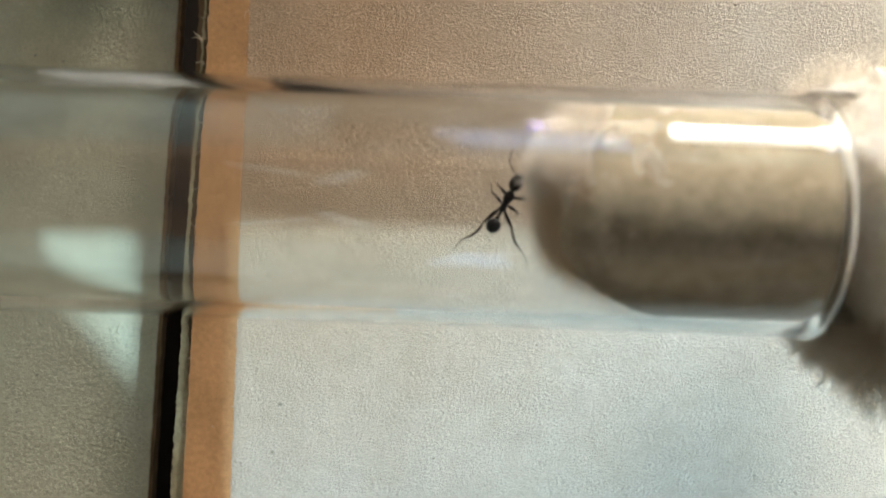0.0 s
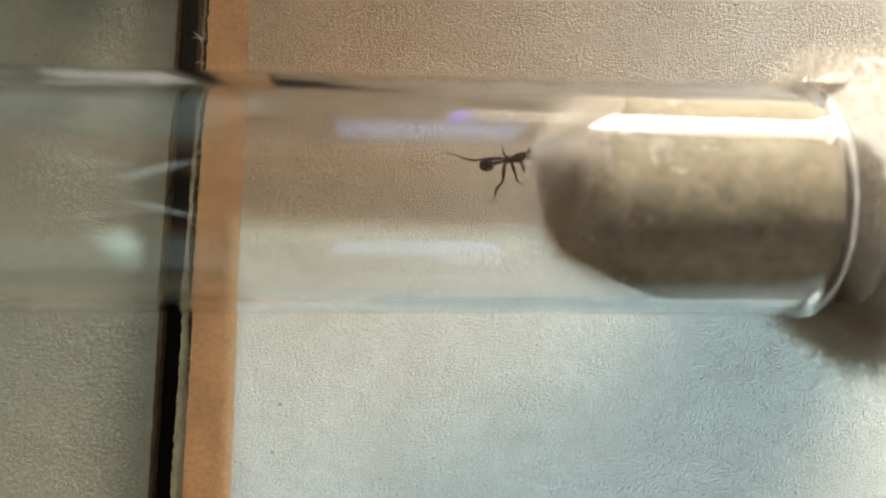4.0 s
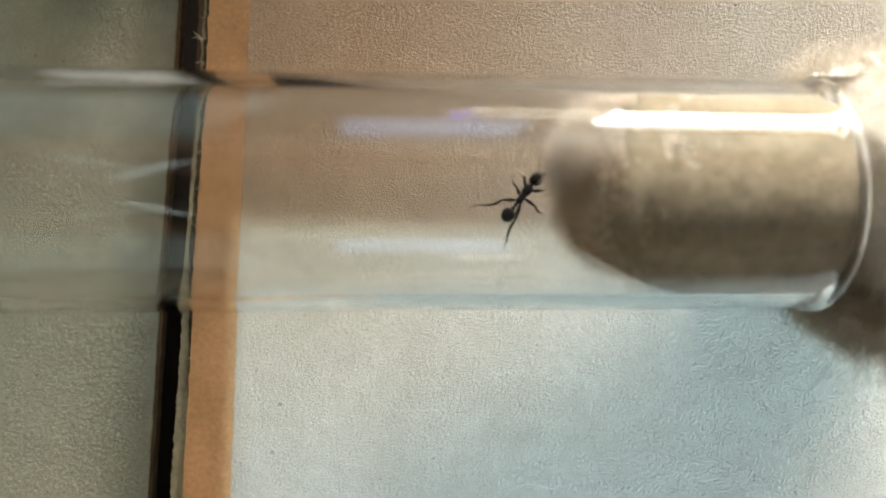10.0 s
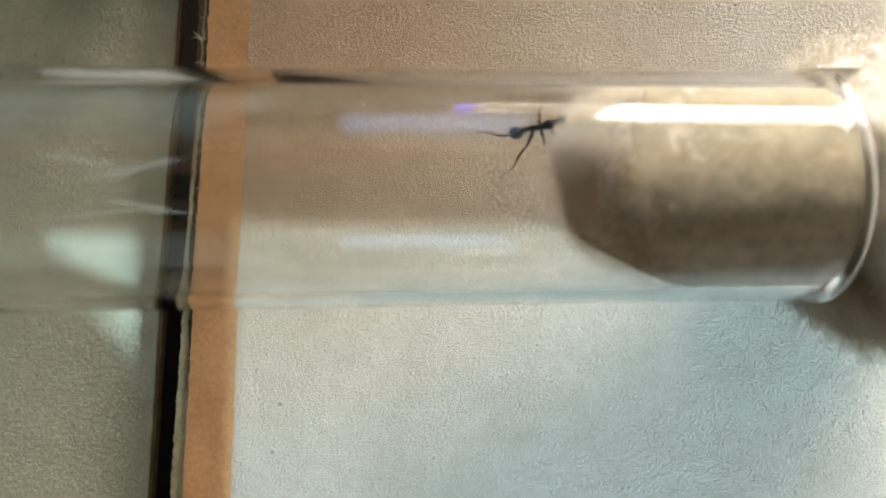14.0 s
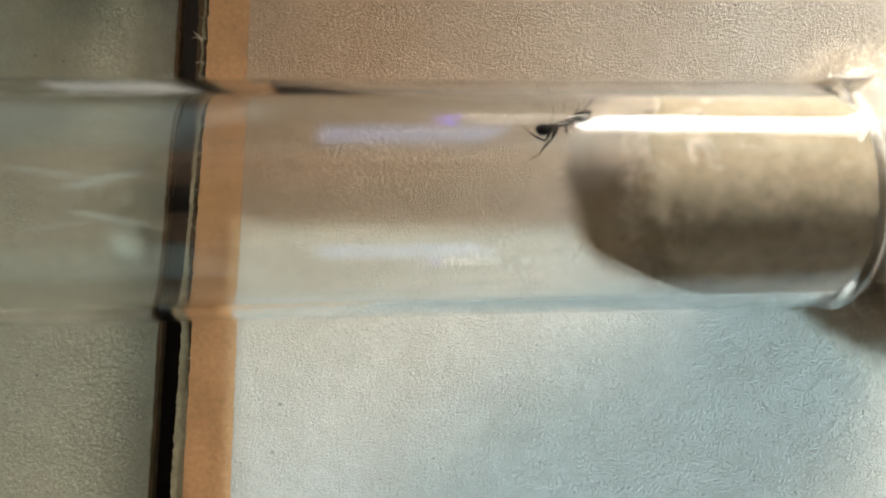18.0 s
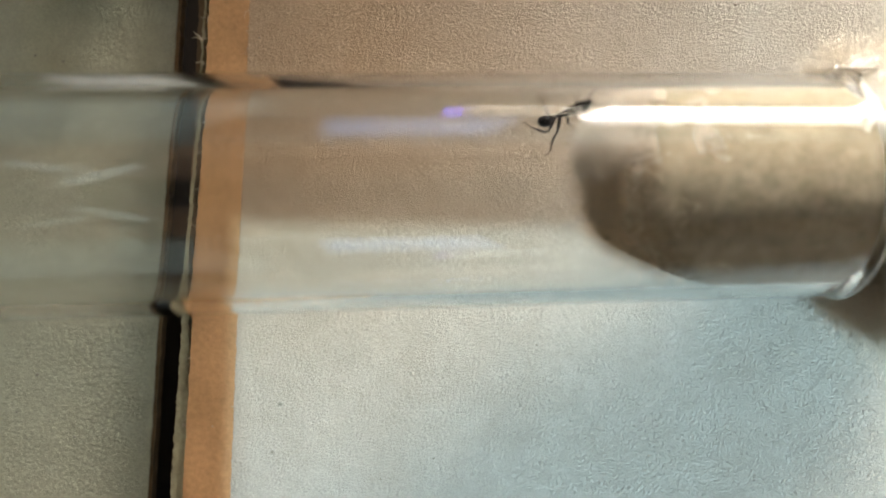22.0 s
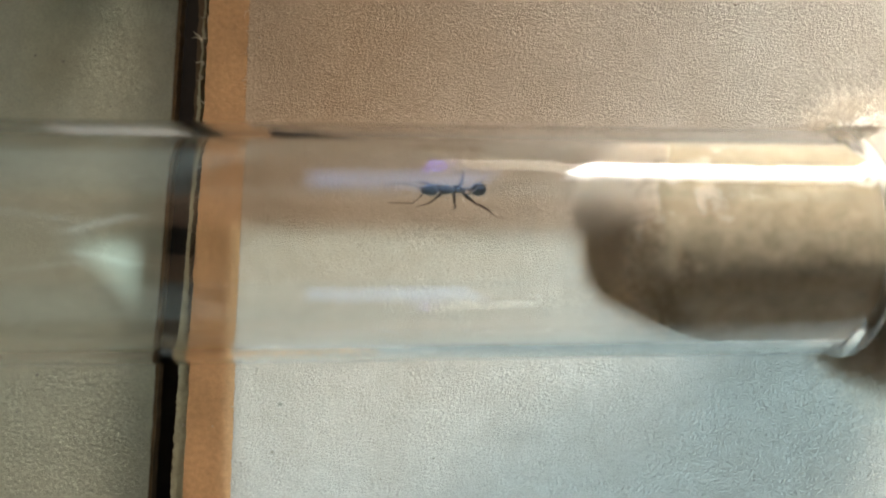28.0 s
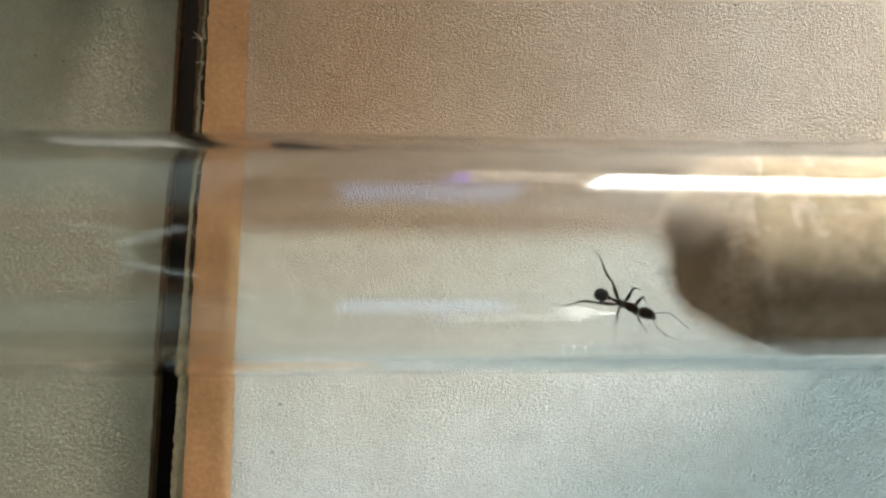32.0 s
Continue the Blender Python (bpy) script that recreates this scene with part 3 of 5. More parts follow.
def fibres(count, lo, hi, length, radius, inside, seed, above=-99.0, source=None):
    """Loose curled fibres that stand off the wool between lo and hi along x."""
    rng = random.Random(seed)
    pool = source or [v for v in (body_verts if inside else outer_verts) if lo <= v.x <= hi and math.hypot(v.y, v.z) > 0.8 * MM and v.y > above * MM and (above < -9 or v.z > -4 * MM)]
    pieces = []
    for _ in range(count):
        p = Vector(rng.choice(pool))
        while inside and rng.random() > (-9.5 * MM - p.x) / (6 * MM):  # thinning out along the bore
            p = Vector(rng.choice(pool))
        out = Vector((-0.9 if p.x < -8 * MM else 0.35, p.y / (7 * MM), p.z / (7 * MM))).normalized()
        d = (out * 0.5 + Vector((rng.uniform(-1, 1), rng.uniform(-1, 1), rng.uniform(-1, 1)))).normalized()
        n, step = 6, length * rng.uniform(0.4, 1.0) / 6
        pts = [p - out * 0.3 * MM]
        for _k in range(n):
            d = (d + 0.55 * Vector((rng.uniform(-1, 1), rng.uniform(-1, 1), rng.uniform(-1, 1))) + 0.05 * out).normalized()
            q = pts[-1] + d * step
            rad = math.hypot(q.y, q.z)
            if inside and rad > 6.9 * MM:
                q.y, q.z = q.y * 6.9 * MM / rad, q.z * 6.9 * MM / rad
            q.z = max(q.z, -11.0 * MM)
            pts.append(q)
        pieces.append(tube_run(pts, [radius * (1 - 0.6 * k / n) for k in range(n + 1)], 3))
    return merge(pieces)


for nm, args in (("front_wisp", (8000, -21 * MM, -10.0 * MM, 3.0 * MM, 0.019 * MM, True, 15, 1.4)), ("front_fluff", (9000, -21 * MM, -10 * MM, 2.6 * MM, 0.011 * MM, True, 5)), ("outer_fluff", (16000, -6 * MM, 12 * MM, 3.4 * MM, 0.010 * MM, False, 9)), ("curl_fluff", (12000, 0, 0, 3.4 * MM, 0.019 * MM, False, 19, -99.0, curls))):
    verts, faces = fibres(*args)
    fluff = part_data(nm, verts, faces, BROWN_FIBRE if nm == "front_fluff" else FIBRE, cotton_plug, "loose white cotton fibres")
    fluff["kind"] = "stuff"

# ---- ant: forward +x, left +y, up +z; the wall lies 1 mm below it ----
ant = thing("ant", "small black worker ant with long thin legs inside the tube", "ant")


def lump(profile, flat=1.0, turns=24, bend=0.0):
    """A rounded body part along x: profile of (x, radius) in mm; flat squashes z."""
    verts, faces = [], []
    n = len(profile)
    for x, r in profile:
        for j in range(turns):
            a = 2 * math.pi * j / turns
            verts.append((x * MM, r * math.cos(a) * MM, (r * math.sin(a) * flat + bend * x * x) * MM))
    for i in range(n - 1):
        for j in range(turns):
            k = (j + 1) % turns
            faces.append((i * turns + j, i * turns + k, (i + 1) * turns + k, (i + 1) * turns + j))
    faces.append(tuple(range(turns)))
    faces.append(tuple((n - 1) * turns + j for j in range(turns))[::-1])
    return verts, faces


def oval(x0, x1, r, power=2.0, skew=0.0, count=18):
    out = []
    for i in range(count + 1):
        u = -math.cos(math.pi * i / count)
        s = max(0.0, 1 - abs(u) ** power) ** 0.5
        out.append((x0 + (x1 - x0) * (u + 1) / 2, max(0.004, r * s * (1 + skew * u))))
    return out


verts, faces = lump(oval(-2.44, -1.31, 0.53, 2.2, 0.06), 0.95)
part_data("gaster", verts, faces, CHITIN, ant, "round glossy black gaster")
verts, faces = merge([lump(oval(-1.02, -0.70, 0.15), 1.35, 14), lump(oval(-1.36, -1.04, 0.17), 1.1, 14), lump([(-1.45, 0.07), (-0.55, 0.08)], 1.0, 10)])
part_data("petiole", verts, faces, CHITIN, ant)
mesosoma = [(-0.72, 0.05), (-0.66, 0.17), (-0.45, 0.26), (-0.20, 0.24), (-0.02, 0.23), (0.10, 0.26), (0.35, 0.36), (0.62, 0.38), (0.85, 0.32), (1.02, 0.19), (1.14, 0.11)]
verts, faces = lump(mesosoma, 1.0, 20, -0.10)
part_data("mesosoma", verts, faces, CHITIN, ant)
verts, faces = lump(oval(1.08, 2.34, 0.48, 2.5, -0.12), 0.85)
head = part_data("head", verts, faces, CHITIN, ant, "oval black head")
for side in (1, -1):
    eye = bmesh.new()
    bmesh.ops.create_uvsphere(eye, u_segments=12, v_segments=8, radius=0.085 * MM)
    bmesh.ops.translate(eye, verts=eye.verts, vec=(1.72 * MM, side * 0.40 * MM, 0.10 * MM))
    part("eye", eye, CHITIN, head, smooth=True)
    verts, faces = tube_run([Vector(p) * MM for p in ((2.14, side * 0.17, -0.12), (2.32, side * 0.17, -0.15), (2.44, side * 0.09, -0.17), (2.48, side * 0.015, -0.17))], [0.09 * MM, 0.085 * MM, 0.06 * MM, 0.02 * MM], 8)
    part_data("mandible", verts, faces, PALE_CHITIN, head)

antenna = {}
for side, word in ((1, "left"), (-1, "right")):
    pts = [(0, 0, 0), (0.55, side * 0.36, 0.16), (1.12, side * 0.62, 0.14), (1.62, side * 0.56, -0.04), (2.25, side * 0.40, -0.22), (2.8, side * 0.22, -0.36)]
    verts, faces = tube_run([Vector(p) * MM for p in pts], [0.042 * MM, 0.040 * MM, 0.043 * MM, 0.036 * MM, 0.036 * MM, 0.028 * MM], 8)
    antenna[word] = part_data("antenna", verts, faces, LEG_CHITIN, ant, "thin elbowed antenna")
    antenna[word].location = (2.12 * MM, side * 0.16 * MM, 0.0)

femur, tibia = {}, {}
for row, l1, l2, thick in (("front", 1.05, 1.7, 0.105), ("middle", 1.15, 2.15, 0.108), ("hind", 1.55, 3.2, 0.122)):
    for side in ("left", "right"):
        pts = [Vector((l1 * k / 8, 0, 0)) * MM for k in range(9)]
        rad = [thick * MM * r for r in (0.85, 0.85, 1.1, 1.25, 1.25, 1.1, 0.85, 0.7, 0.65)]
        verts, faces = tube_run(pts, rad, 10)
        femur[row + "_" + side] = part_data("leg", verts, faces, LEG_CHITIN, ant)
        pts = [Vector((l2 * k / 10, (0.05 if side == "left" else -0.05) * l2 * math.sin(2 * math.pi * k / 10), 0.05 * l2 * math.sin(math.pi * k / 10) - 0.02 * l2 * (k > 6) * (k - 6) / 4)) * MM for k in range(11)]
        rad = [thick * MM * r for r in (0.60, 0.76, 0.82, 0.76, 0.62, 0.44, 0.31, 0.25, 0.22, 0.20, 0.14)]
        verts, faces = tube_run(pts, rad, 8)
        tibia[row + "_" + side] = part_data("shin", verts, faces, PALE_CHITIN, femur[row + "_" + side], "thin brown lower leg")


def motions():
    """Everything that moves: tube, plug, ant, its legs and antennae, and the swaying card."""
    walk(test_tube, [
        (0, pose(0.024766, 0.0021, 0.016986, 0.0, 1.2, -2.02)), (0.5, pose(0.025398, 0.002603, 0.015877, 0.0, 2.5, -1.62)),
        (1, pose(0.025462, 0.003558, 0.014562, 0.0, 4.0, -0.82)), (1.5, pose(0.024988, 0.003698, 0.013528, 0.0, 5.6, -0.62)),
        (2, pose(0.024648, 0.002926, 0.014006, 0.0, 5.0, -1.02)), (2.5, pose(0.024585, 0.003032, 0.014075, 0.0, 4.8, -0.92)),
        (3, pose(0.024891, 0.002907, 0.01365, 0.0, 5.4, -0.92)), (3.5, pose(0.025329, 0.003144, 0.0129, 0.0, 6.3, -0.72)),
        (5.5, pose(0.026108, 0.003586, 0.012384, 0.0, 6.8, -0.42)), (6, pose(0.02615, 0.003671, 0.01234, 0.0, 6.8, -0.22)),
        (6.5, pose(0.026237, 0.003584, 0.012271, 0.0, 7.0, -0.32)), (7, pose(0.026392, 0.003637, 0.012245, 0.0, 7.0, -0.32)),
        (7.5, pose(0.026419, 0.003718, 0.012142, 0.0, 7.0, -0.22)), (8, pose(0.026351, 0.003593, 0.012289, 0.0, 6.9, -0.32)),
        (8.5, pose(0.026412, 0.00371, 0.012127, 0.0, 7.0, -0.22)), (9, pose(0.026481, 0.003723, 0.012073, 0.0, 7.1, -0.12)),
        (9.5, pose(0.02647, 0.003773, 0.012124, 0.0, 7.1, -0.02)), (10, pose(0.026588, 0.003815, 0.012287, 0.0, 6.8, -0.02)),
        (10.5, pose(0.026652, 0.003971, 0.011966, 0.0, 7.3, 0.18)), (11, pose(0.026882, 0.004192, 0.011871, 0.0, 7.3, 0.28)),
        (11.5, pose(0.026881, 0.004147, 0.011866, 0.0, 7.3, 0.28)), (12, pose(0.026927, 0.004294, 0.011778, 0.0, 7.4, 0.48)),
        (12.5, pose(0.026947, 0.0043, 0.011891, 0.0, 7.3, 0.38)), (13, pose(0.026937, 0.00439, 0.011944, 0.0, 7.2, 0.48)),
        (13.5, pose(0.027019, 0.004419, 0.011839, 0.0, 7.4, 0.68)), (14, pose(0.027009, 0.004407, 0.012035, 0.0, 7.1, 0.58)),
        (14.5, pose(0.027053, 0.004391, 0.011956, 0.0, 7.2, 0.58)), (16.5, pose(0.027078, 0.00436, 0.011799, 0.0, 7.3, 0.78)),
        (17, pose(0.027061, 0.004365, 0.011708, 0.0, 7.5, 0.78)), (17.5, pose(0.02839, 0.003901, 0.010768, 0.0, 8.4, 0.88)),
        (18, pose(0.028179, 0.003912, 0.010985, 0.0, 8.2, 0.88)), (18.5, pose(0.028237, 0.004008, 0.011168, 0.0, 7.9, 0.98)),
        (19, pose(0.028213, 0.004117, 0.011173, 0.0, 8.1, 0.98)), (19.5, pose(0.028229, 0.004118, 0.011263, 0.0, 7.8, 0.98)),
        (20, pose(0.028369, 0.00411, 0.011199, 0.0, 7.9, 0.98)), (20.5, pose(0.028375, 0.004122, 0.011361, 0.0, 7.8, 0.98)),
        (21, pose(0.028417, 0.004144, 0.011175, 0.0, 8.0, 0.98)), (21.5, pose(0.028415, 0.004203, 0.01131, 0.0, 7.9, 0.98)),
        (22, pose(0.028651, 0.004602, 0.01096, 0.0, 8.2, 1.28)), (22.5, pose(0.02853, 0.00463, 0.011063, 0.0, 7.9, 1.18)),
        (23, pose(0.028521, 0.004559, 0.011145, 0.0, 7.9, 1.18)), (23.5, pose(0.02847, 0.004676, 0.01098, 0.0, 8.3, 1.38)),
        (24, pose(0.028414, 0.004648, 0.011296, 0.0, 7.8, 1.28)), (24.5, pose(0.028406, 0.004653, 0.011252, 0.0, 7.9, 1.28)),
        (25, pose(0.028348, 0.004543, 0.011493, 0.0, 7.6, 1.18)), (25.5, pose(0.028333, 0.004484, 0.011531, 0.0, 7.6, 1.18)),
        (27.5, pose(0.028647, 0.000589, 0.010846, 0.0, 8.6, 0.18)), (28, pose(0.028715, 0.000478, 0.011136, 0.0, 8.2, 0.08)),
        (28.5, pose(0.029202, 0.000387, 0.010915, 0.0, 8.4, 0.08)), (29, pose(0.031759, -0.000392, 0.0118, 0.0, 7.0, -0.22)),
        (29.5, pose(0.03391, -0.001258, 0.0118, 0.0, 6.8, -0.82)), (30, pose(0.034335, -0.001023, 0.0118, 0.0, 6.7, -0.52)),
        (30.5, pose(0.034679, -0.000907, 0.0118, 0.0, 6.7, -0.42)), (31, pose(0.034947, -0.000718, 0.0118, 0.0, 6.7, -0.32)),
        (31.5, pose(0.034998, -0.000358, 0.0118, 0.0, 6.7, -0.02)), (32, pose(0.034953, -0.000531, 0.0118, 0.0, 6.7, -0.22)),
    ])
    walk(cotton_plug, [
        (0, pose(0.024766, 0.0021, 0.016986, 0.0, 1.2, -2.02)), (0.5, pose(0.025398, 0.002603, 0.015877, 0.0, 2.5, -1.62)),
        (1, pose(0.025462, 0.003558, 0.014562, 0.0, 4.0, -0.82)), (1.5, pose(0.024988, 0.003698, 0.013528, 0.0, 5.6, -0.62)),
        (2, pose(0.024648, 0.002926, 0.014006, 0.0, 5.0, -1.02)), (2.5, pose(0.024585, 0.003032, 0.014075, 0.0, 4.8, -0.92)),
        (3, pose(0.024891, 0.002907, 0.01365, 0.0, 5.4, -0.92)), (3.5, pose(0.025329, 0.003144, 0.0129, 0.0, 6.3, -0.72)),
        (5.5, pose(0.026108, 0.003586, 0.012384, 0.0, 6.8, -0.42)), (6, pose(0.02615, 0.003671, 0.01234, 0.0, 6.8, -0.22)),
        (6.5, pose(0.026237, 0.003584, 0.012271, 0.0, 7.0, -0.32)), (7, pose(0.026392, 0.003637, 0.012245, 0.0, 7.0, -0.32)),
        (7.5, pose(0.026419, 0.003718, 0.012142, 0.0, 7.0, -0.22)), (8, pose(0.026351, 0.003593, 0.012289, 0.0, 6.9, -0.32)),
        (8.5, pose(0.026412, 0.00371, 0.012127, 0.0, 7.0, -0.22)), (9, pose(0.026481, 0.003723, 0.012073, 0.0, 7.1, -0.12)),
        (9.5, pose(0.02647, 0.003773, 0.012124, 0.0, 7.1, -0.02)), (10, pose(0.026588, 0.003815, 0.012287, 0.0, 6.8, -0.02)),
        (10.5, pose(0.026652, 0.003971, 0.011966, 0.0, 7.3, 0.18)), (11, pose(0.026882, 0.004192, 0.011871, 0.0, 7.3, 0.28)),
        (11.5, pose(0.026881, 0.004147, 0.011866, 0.0, 7.3, 0.28)), (12, pose(0.026927, 0.004294, 0.011778, 0.0, 7.4, 0.48)),
        (12.5, pose(0.026947, 0.0043, 0.011891, 0.0, 7.3, 0.38)), (13, pose(0.026937, 0.00439, 0.011944, 0.0, 7.2, 0.48)),
        (13.5, pose(0.027019, 0.004419, 0.011839, 0.0, 7.4, 0.68)), (14, pose(0.027009, 0.004407, 0.012035, 0.0, 7.1, 0.58)),
        (14.5, pose(0.027053, 0.004391, 0.011956, 0.0, 7.2, 0.58)), (16.5, pose(0.027078, 0.00436, 0.011799, 0.0, 7.3, 0.78)),
        (17, pose(0.027061, 0.004365, 0.011708, 0.0, 7.5, 0.78)), (17.5, pose(0.02839, 0.003901, 0.010768, 0.0, 8.4, 0.88)),
        (18, pose(0.028179, 0.003912, 0.010985, 0.0, 8.2, 0.88)), (18.5, pose(0.028237, 0.004008, 0.011168, 0.0, 7.9, 0.98)),
        (19, pose(0.028213, 0.004117, 0.011173, 0.0, 8.1, 0.98)), (19.5, pose(0.028229, 0.004118, 0.011263, 0.0, 7.8, 0.98)),
        (20, pose(0.028369, 0.00411, 0.011199, 0.0, 7.9, 0.98)), (20.5, pose(0.028375, 0.004122, 0.011361, 0.0, 7.8, 0.98)),
        (21, pose(0.028417, 0.004144, 0.011175, 0.0, 8.0, 0.98)), (21.5, pose(0.028415, 0.004203, 0.01131, 0.0, 7.9, 0.98)),
        (22, pose(0.028651, 0.004602, 0.01096, 0.0, 8.2, 1.28)), (22.5, pose(0.02853, 0.00463, 0.011063, 0.0, 7.9, 1.18)),
        (23, pose(0.028521, 0.004559, 0.011145, 0.0, 7.9, 1.18)), (23.5, pose(0.02847, 0.004676, 0.01098, 0.0, 8.3, 1.38)),
        (24, pose(0.028414, 0.004648, 0.011296, 0.0, 7.8, 1.28)), (24.5, pose(0.028406, 0.004653, 0.011252, 0.0, 7.9, 1.28)),
        (25, pose(0.028348, 0.004543, 0.011493, 0.0, 7.6, 1.18)), (25.5, pose(0.028333, 0.004484, 0.011531, 0.0, 7.6, 1.18)),
        (27.5, pose(0.028647, 0.000589, 0.010846, 0.0, 8.6, 0.18)), (28, pose(0.028715, 0.000478, 0.011136, 0.0, 8.2, 0.08)),
        (28.5, pose(0.029202, 0.000387, 0.010915, 0.0, 8.4, 0.08)), (29, pose(0.031759, -0.000392, 0.0118, 0.0, 7.0, -0.22)),
        (29.5, pose(0.03391, -0.001258, 0.0118, 0.0, 6.8, -0.82)), (30, pose(0.034335, -0.001023, 0.0118, 0.0, 6.7, -0.52)),
        (30.5, pose(0.034679, -0.000907, 0.0118, 0.0, 6.7, -0.42)), (31, pose(0.034947, -0.000718, 0.0118, 0.0, 6.7, -0.32)),
        (31.5, pose(0.034998, -0.000358, 0.0118, 0.0, 6.7, -0.02)), (32, pose(0.034953, -0.000531, 0.0118, 0.0, 6.7, -0.22)),
    ])
    walk(ant, [
        (0, pose(0.004478, 0.003295, 0.010957, 1.3, -5.2, 62.5)), (0.5, pose(0.005, 0.004506, 0.010375, 8.1, -11.3, 53.0)),
        (1, pose(0.005155, 0.006767, 0.010405, 16.6, -27.4, 59.0)), (1.5, pose(0.003406, 0.007366, 0.010336, 1.1, -38.3, 91.9)),
        (2, pose(0.002688, 0.006478, 0.010423, -4.0, -34.6, 100.1)), (2.5, pose(0.003598, 0.006029, 0.009952, 19.4, -21.0, 49.3)),
        (3, pose(0.004292, 0.00648, 0.010024, 30.2, -18.4, 32.1)), (3.5, pose(0.004975, 0.006882, 0.00969, 34.4, -16.1, 26.7)),
        (5.5, pose(0.005032, 0.004142, 0.008255, 0.7, 6.4, -39.7)), (6, pose(0.005661, 0.002821, 0.008225, -9.7, -2.2, -39.7)),
        (6.5, pose(0.005458, 0.001622, 0.008688, -13.3, -17.3, -63.7)), (7, pose(0.006906, 0.000758, 0.008854, -26.5, -16.5, -37.7)),
        (7.5, pose(0.0074, -0.000238, 0.009572, -36.7, -26.4, -35.8)), (8, pose(0.006595, 0.000295, 0.009115, -33.6, -12.6, -24.8)),
        (8.5, pose(0.005656, 0.00145, 0.008367, -22.3, 7.2, 6.0)), (9, pose(0.00586, 0.002089, 0.008205, -11.5, 12.7, 31.4)),
        (9.5, pose(0.005647, 0.002087, 0.00823, -13.3, 11.0, 23.4)), (10, pose(0.005918, 0.00396, 0.008191, 4.7, 1.3, 52.6)),
        (10.5, pose(0.006317, 0.005957, 0.008405, 15.2, -16.0, 58.1)), (11, pose(0.006704, 0.007165, 0.008771, 27.4, -19.3, 40.7)),
        (11.5, pose(0.006436, 0.008158, 0.009689, 39.7, -26.6, 33.5)), (12, pose(0.0066, 0.008344, 0.009702, 42.1, -25.2, 30.4)),
        (12.5, pose(0.006991, 0.008627, 0.009983, 47.3, -22.6, 24.0)), (13, pose(0.007166, 0.00892, 0.010322, 51.2, -24.6, 22.6)),
        (13.5, pose(0.007094, 0.00893, 0.010258, 52.8, -18.7, 18.0)), (14, pose(0.007058, 0.009032, 0.010463, 55.4, -13.4, 13.0)),
        (14.5, pose(0.007167, 0.00914, 0.010587, 57.2, -16.3, 13.9)), (16.5, pose(0.007049, 0.00947, 0.012339, 69.6, -51.5, 18.2)),
        (17, pose(0.007223, 0.00952, 0.0124, 72.4, -49.1, 15.5)), (17.5, pose(0.008514, 0.009131, 0.011933, 76.7, -43.4, 11.3)),
        (18, pose(0.008483, 0.00911, 0.012021, 75.9, -44.0, 12.0)), (18.5, pose(0.008291, 0.009165, 0.012096, 75.9, -42.1, 11.7)),
        (19, pose(0.0082, 0.009177, 0.01202, 72.6, -46.5, 15.2)), (19.5, pose(0.008043, 0.00935, 0.011956, 70.7, -47.1, 16.8)),
        (20, pose(0.007511, 0.009282, 0.011379, 61.1, -47.6, 25.2)), (20.5, pose(0.007261, 0.009071, 0.011055, 48.6, -52.0, 38.4)),
        (21, pose(0.00792, 0.009277, 0.011856, 63.6, -56.3, 25.0)), (21.5, pose(0.008177, 0.009481, 0.011772, 66.8, -47.8, 20.3)),
        (22, pose(0.008614, 0.00986, 0.011657, 70.9, -44.6, 16.5)), (22.5, pose(0.008668, 0.009936, 0.012046, 74.5, -50.5, 14.3)),
        (23, pose(0.008694, 0.009917, 0.01219, 75.8, -50.2, 13.2)), (23.5, pose(0.008789, 0.01003, 0.012293, 77.7, -51.9, 12.0)),
        (24, pose(0.008973, 0.010044, 0.01242, 78.9, -48.7, 10.5)), (24.5, pose(0.009185, 0.010095, 0.012511, 81.1, -47.6, 8.6)),
        (25, pose(0.008425, 0.009911, 0.012456, 76.9, -47.9, 11.9)), (25.5, pose(0.00808, 0.009681, 0.012243, 70.7, -50.8, 17.6)),
        (26, pose(0.007566, 0.008309, 0.010709, 59.7, -25.6, 18.1)), (26.5, pose(0.006443, 0.005851, 0.00912, 11.6, 39.1, -64.3)),
        (27, pose(0.00429, 0.004727, 0.008943, -27.7, 25.2, -132.3)), (27.5, pose(0.002205, 0.004539, 0.009499, -42.8, -13.2, 173.0)),
        (28, pose(0.000706, 0.004484, 0.009768, -44.3, -5.2, -179.1)), (28.5, pose(-0.000006, 0.003393, 0.009077, -31.1, 11.1, -152.5)),
        (29, pose(0.001646, 0.001432, 0.008883, -10.9, 15.6, -111.7)), (29.5, pose(0.004556, 0.000182, 0.008497, 0.7, 11.8, -65.1)),
        (30, pose(0.00645, -0.000508, 0.008146, -0.1, 5.4, -35.0)), (30.5, pose(0.008966, -0.001856, 0.008027, -11.6, -0.8, -26.3)),
        (31, pose(0.011177, -0.002777, 0.008191, -20.8, -7.0, -28.9)), (31.5, pose(0.012741, -0.003295, 0.008418, -28.9, -8.2, -22.1)),
        (32, pose(0.013343, -0.004231, 0.008964, -37.6, -14.5, -23.4)),
    ])
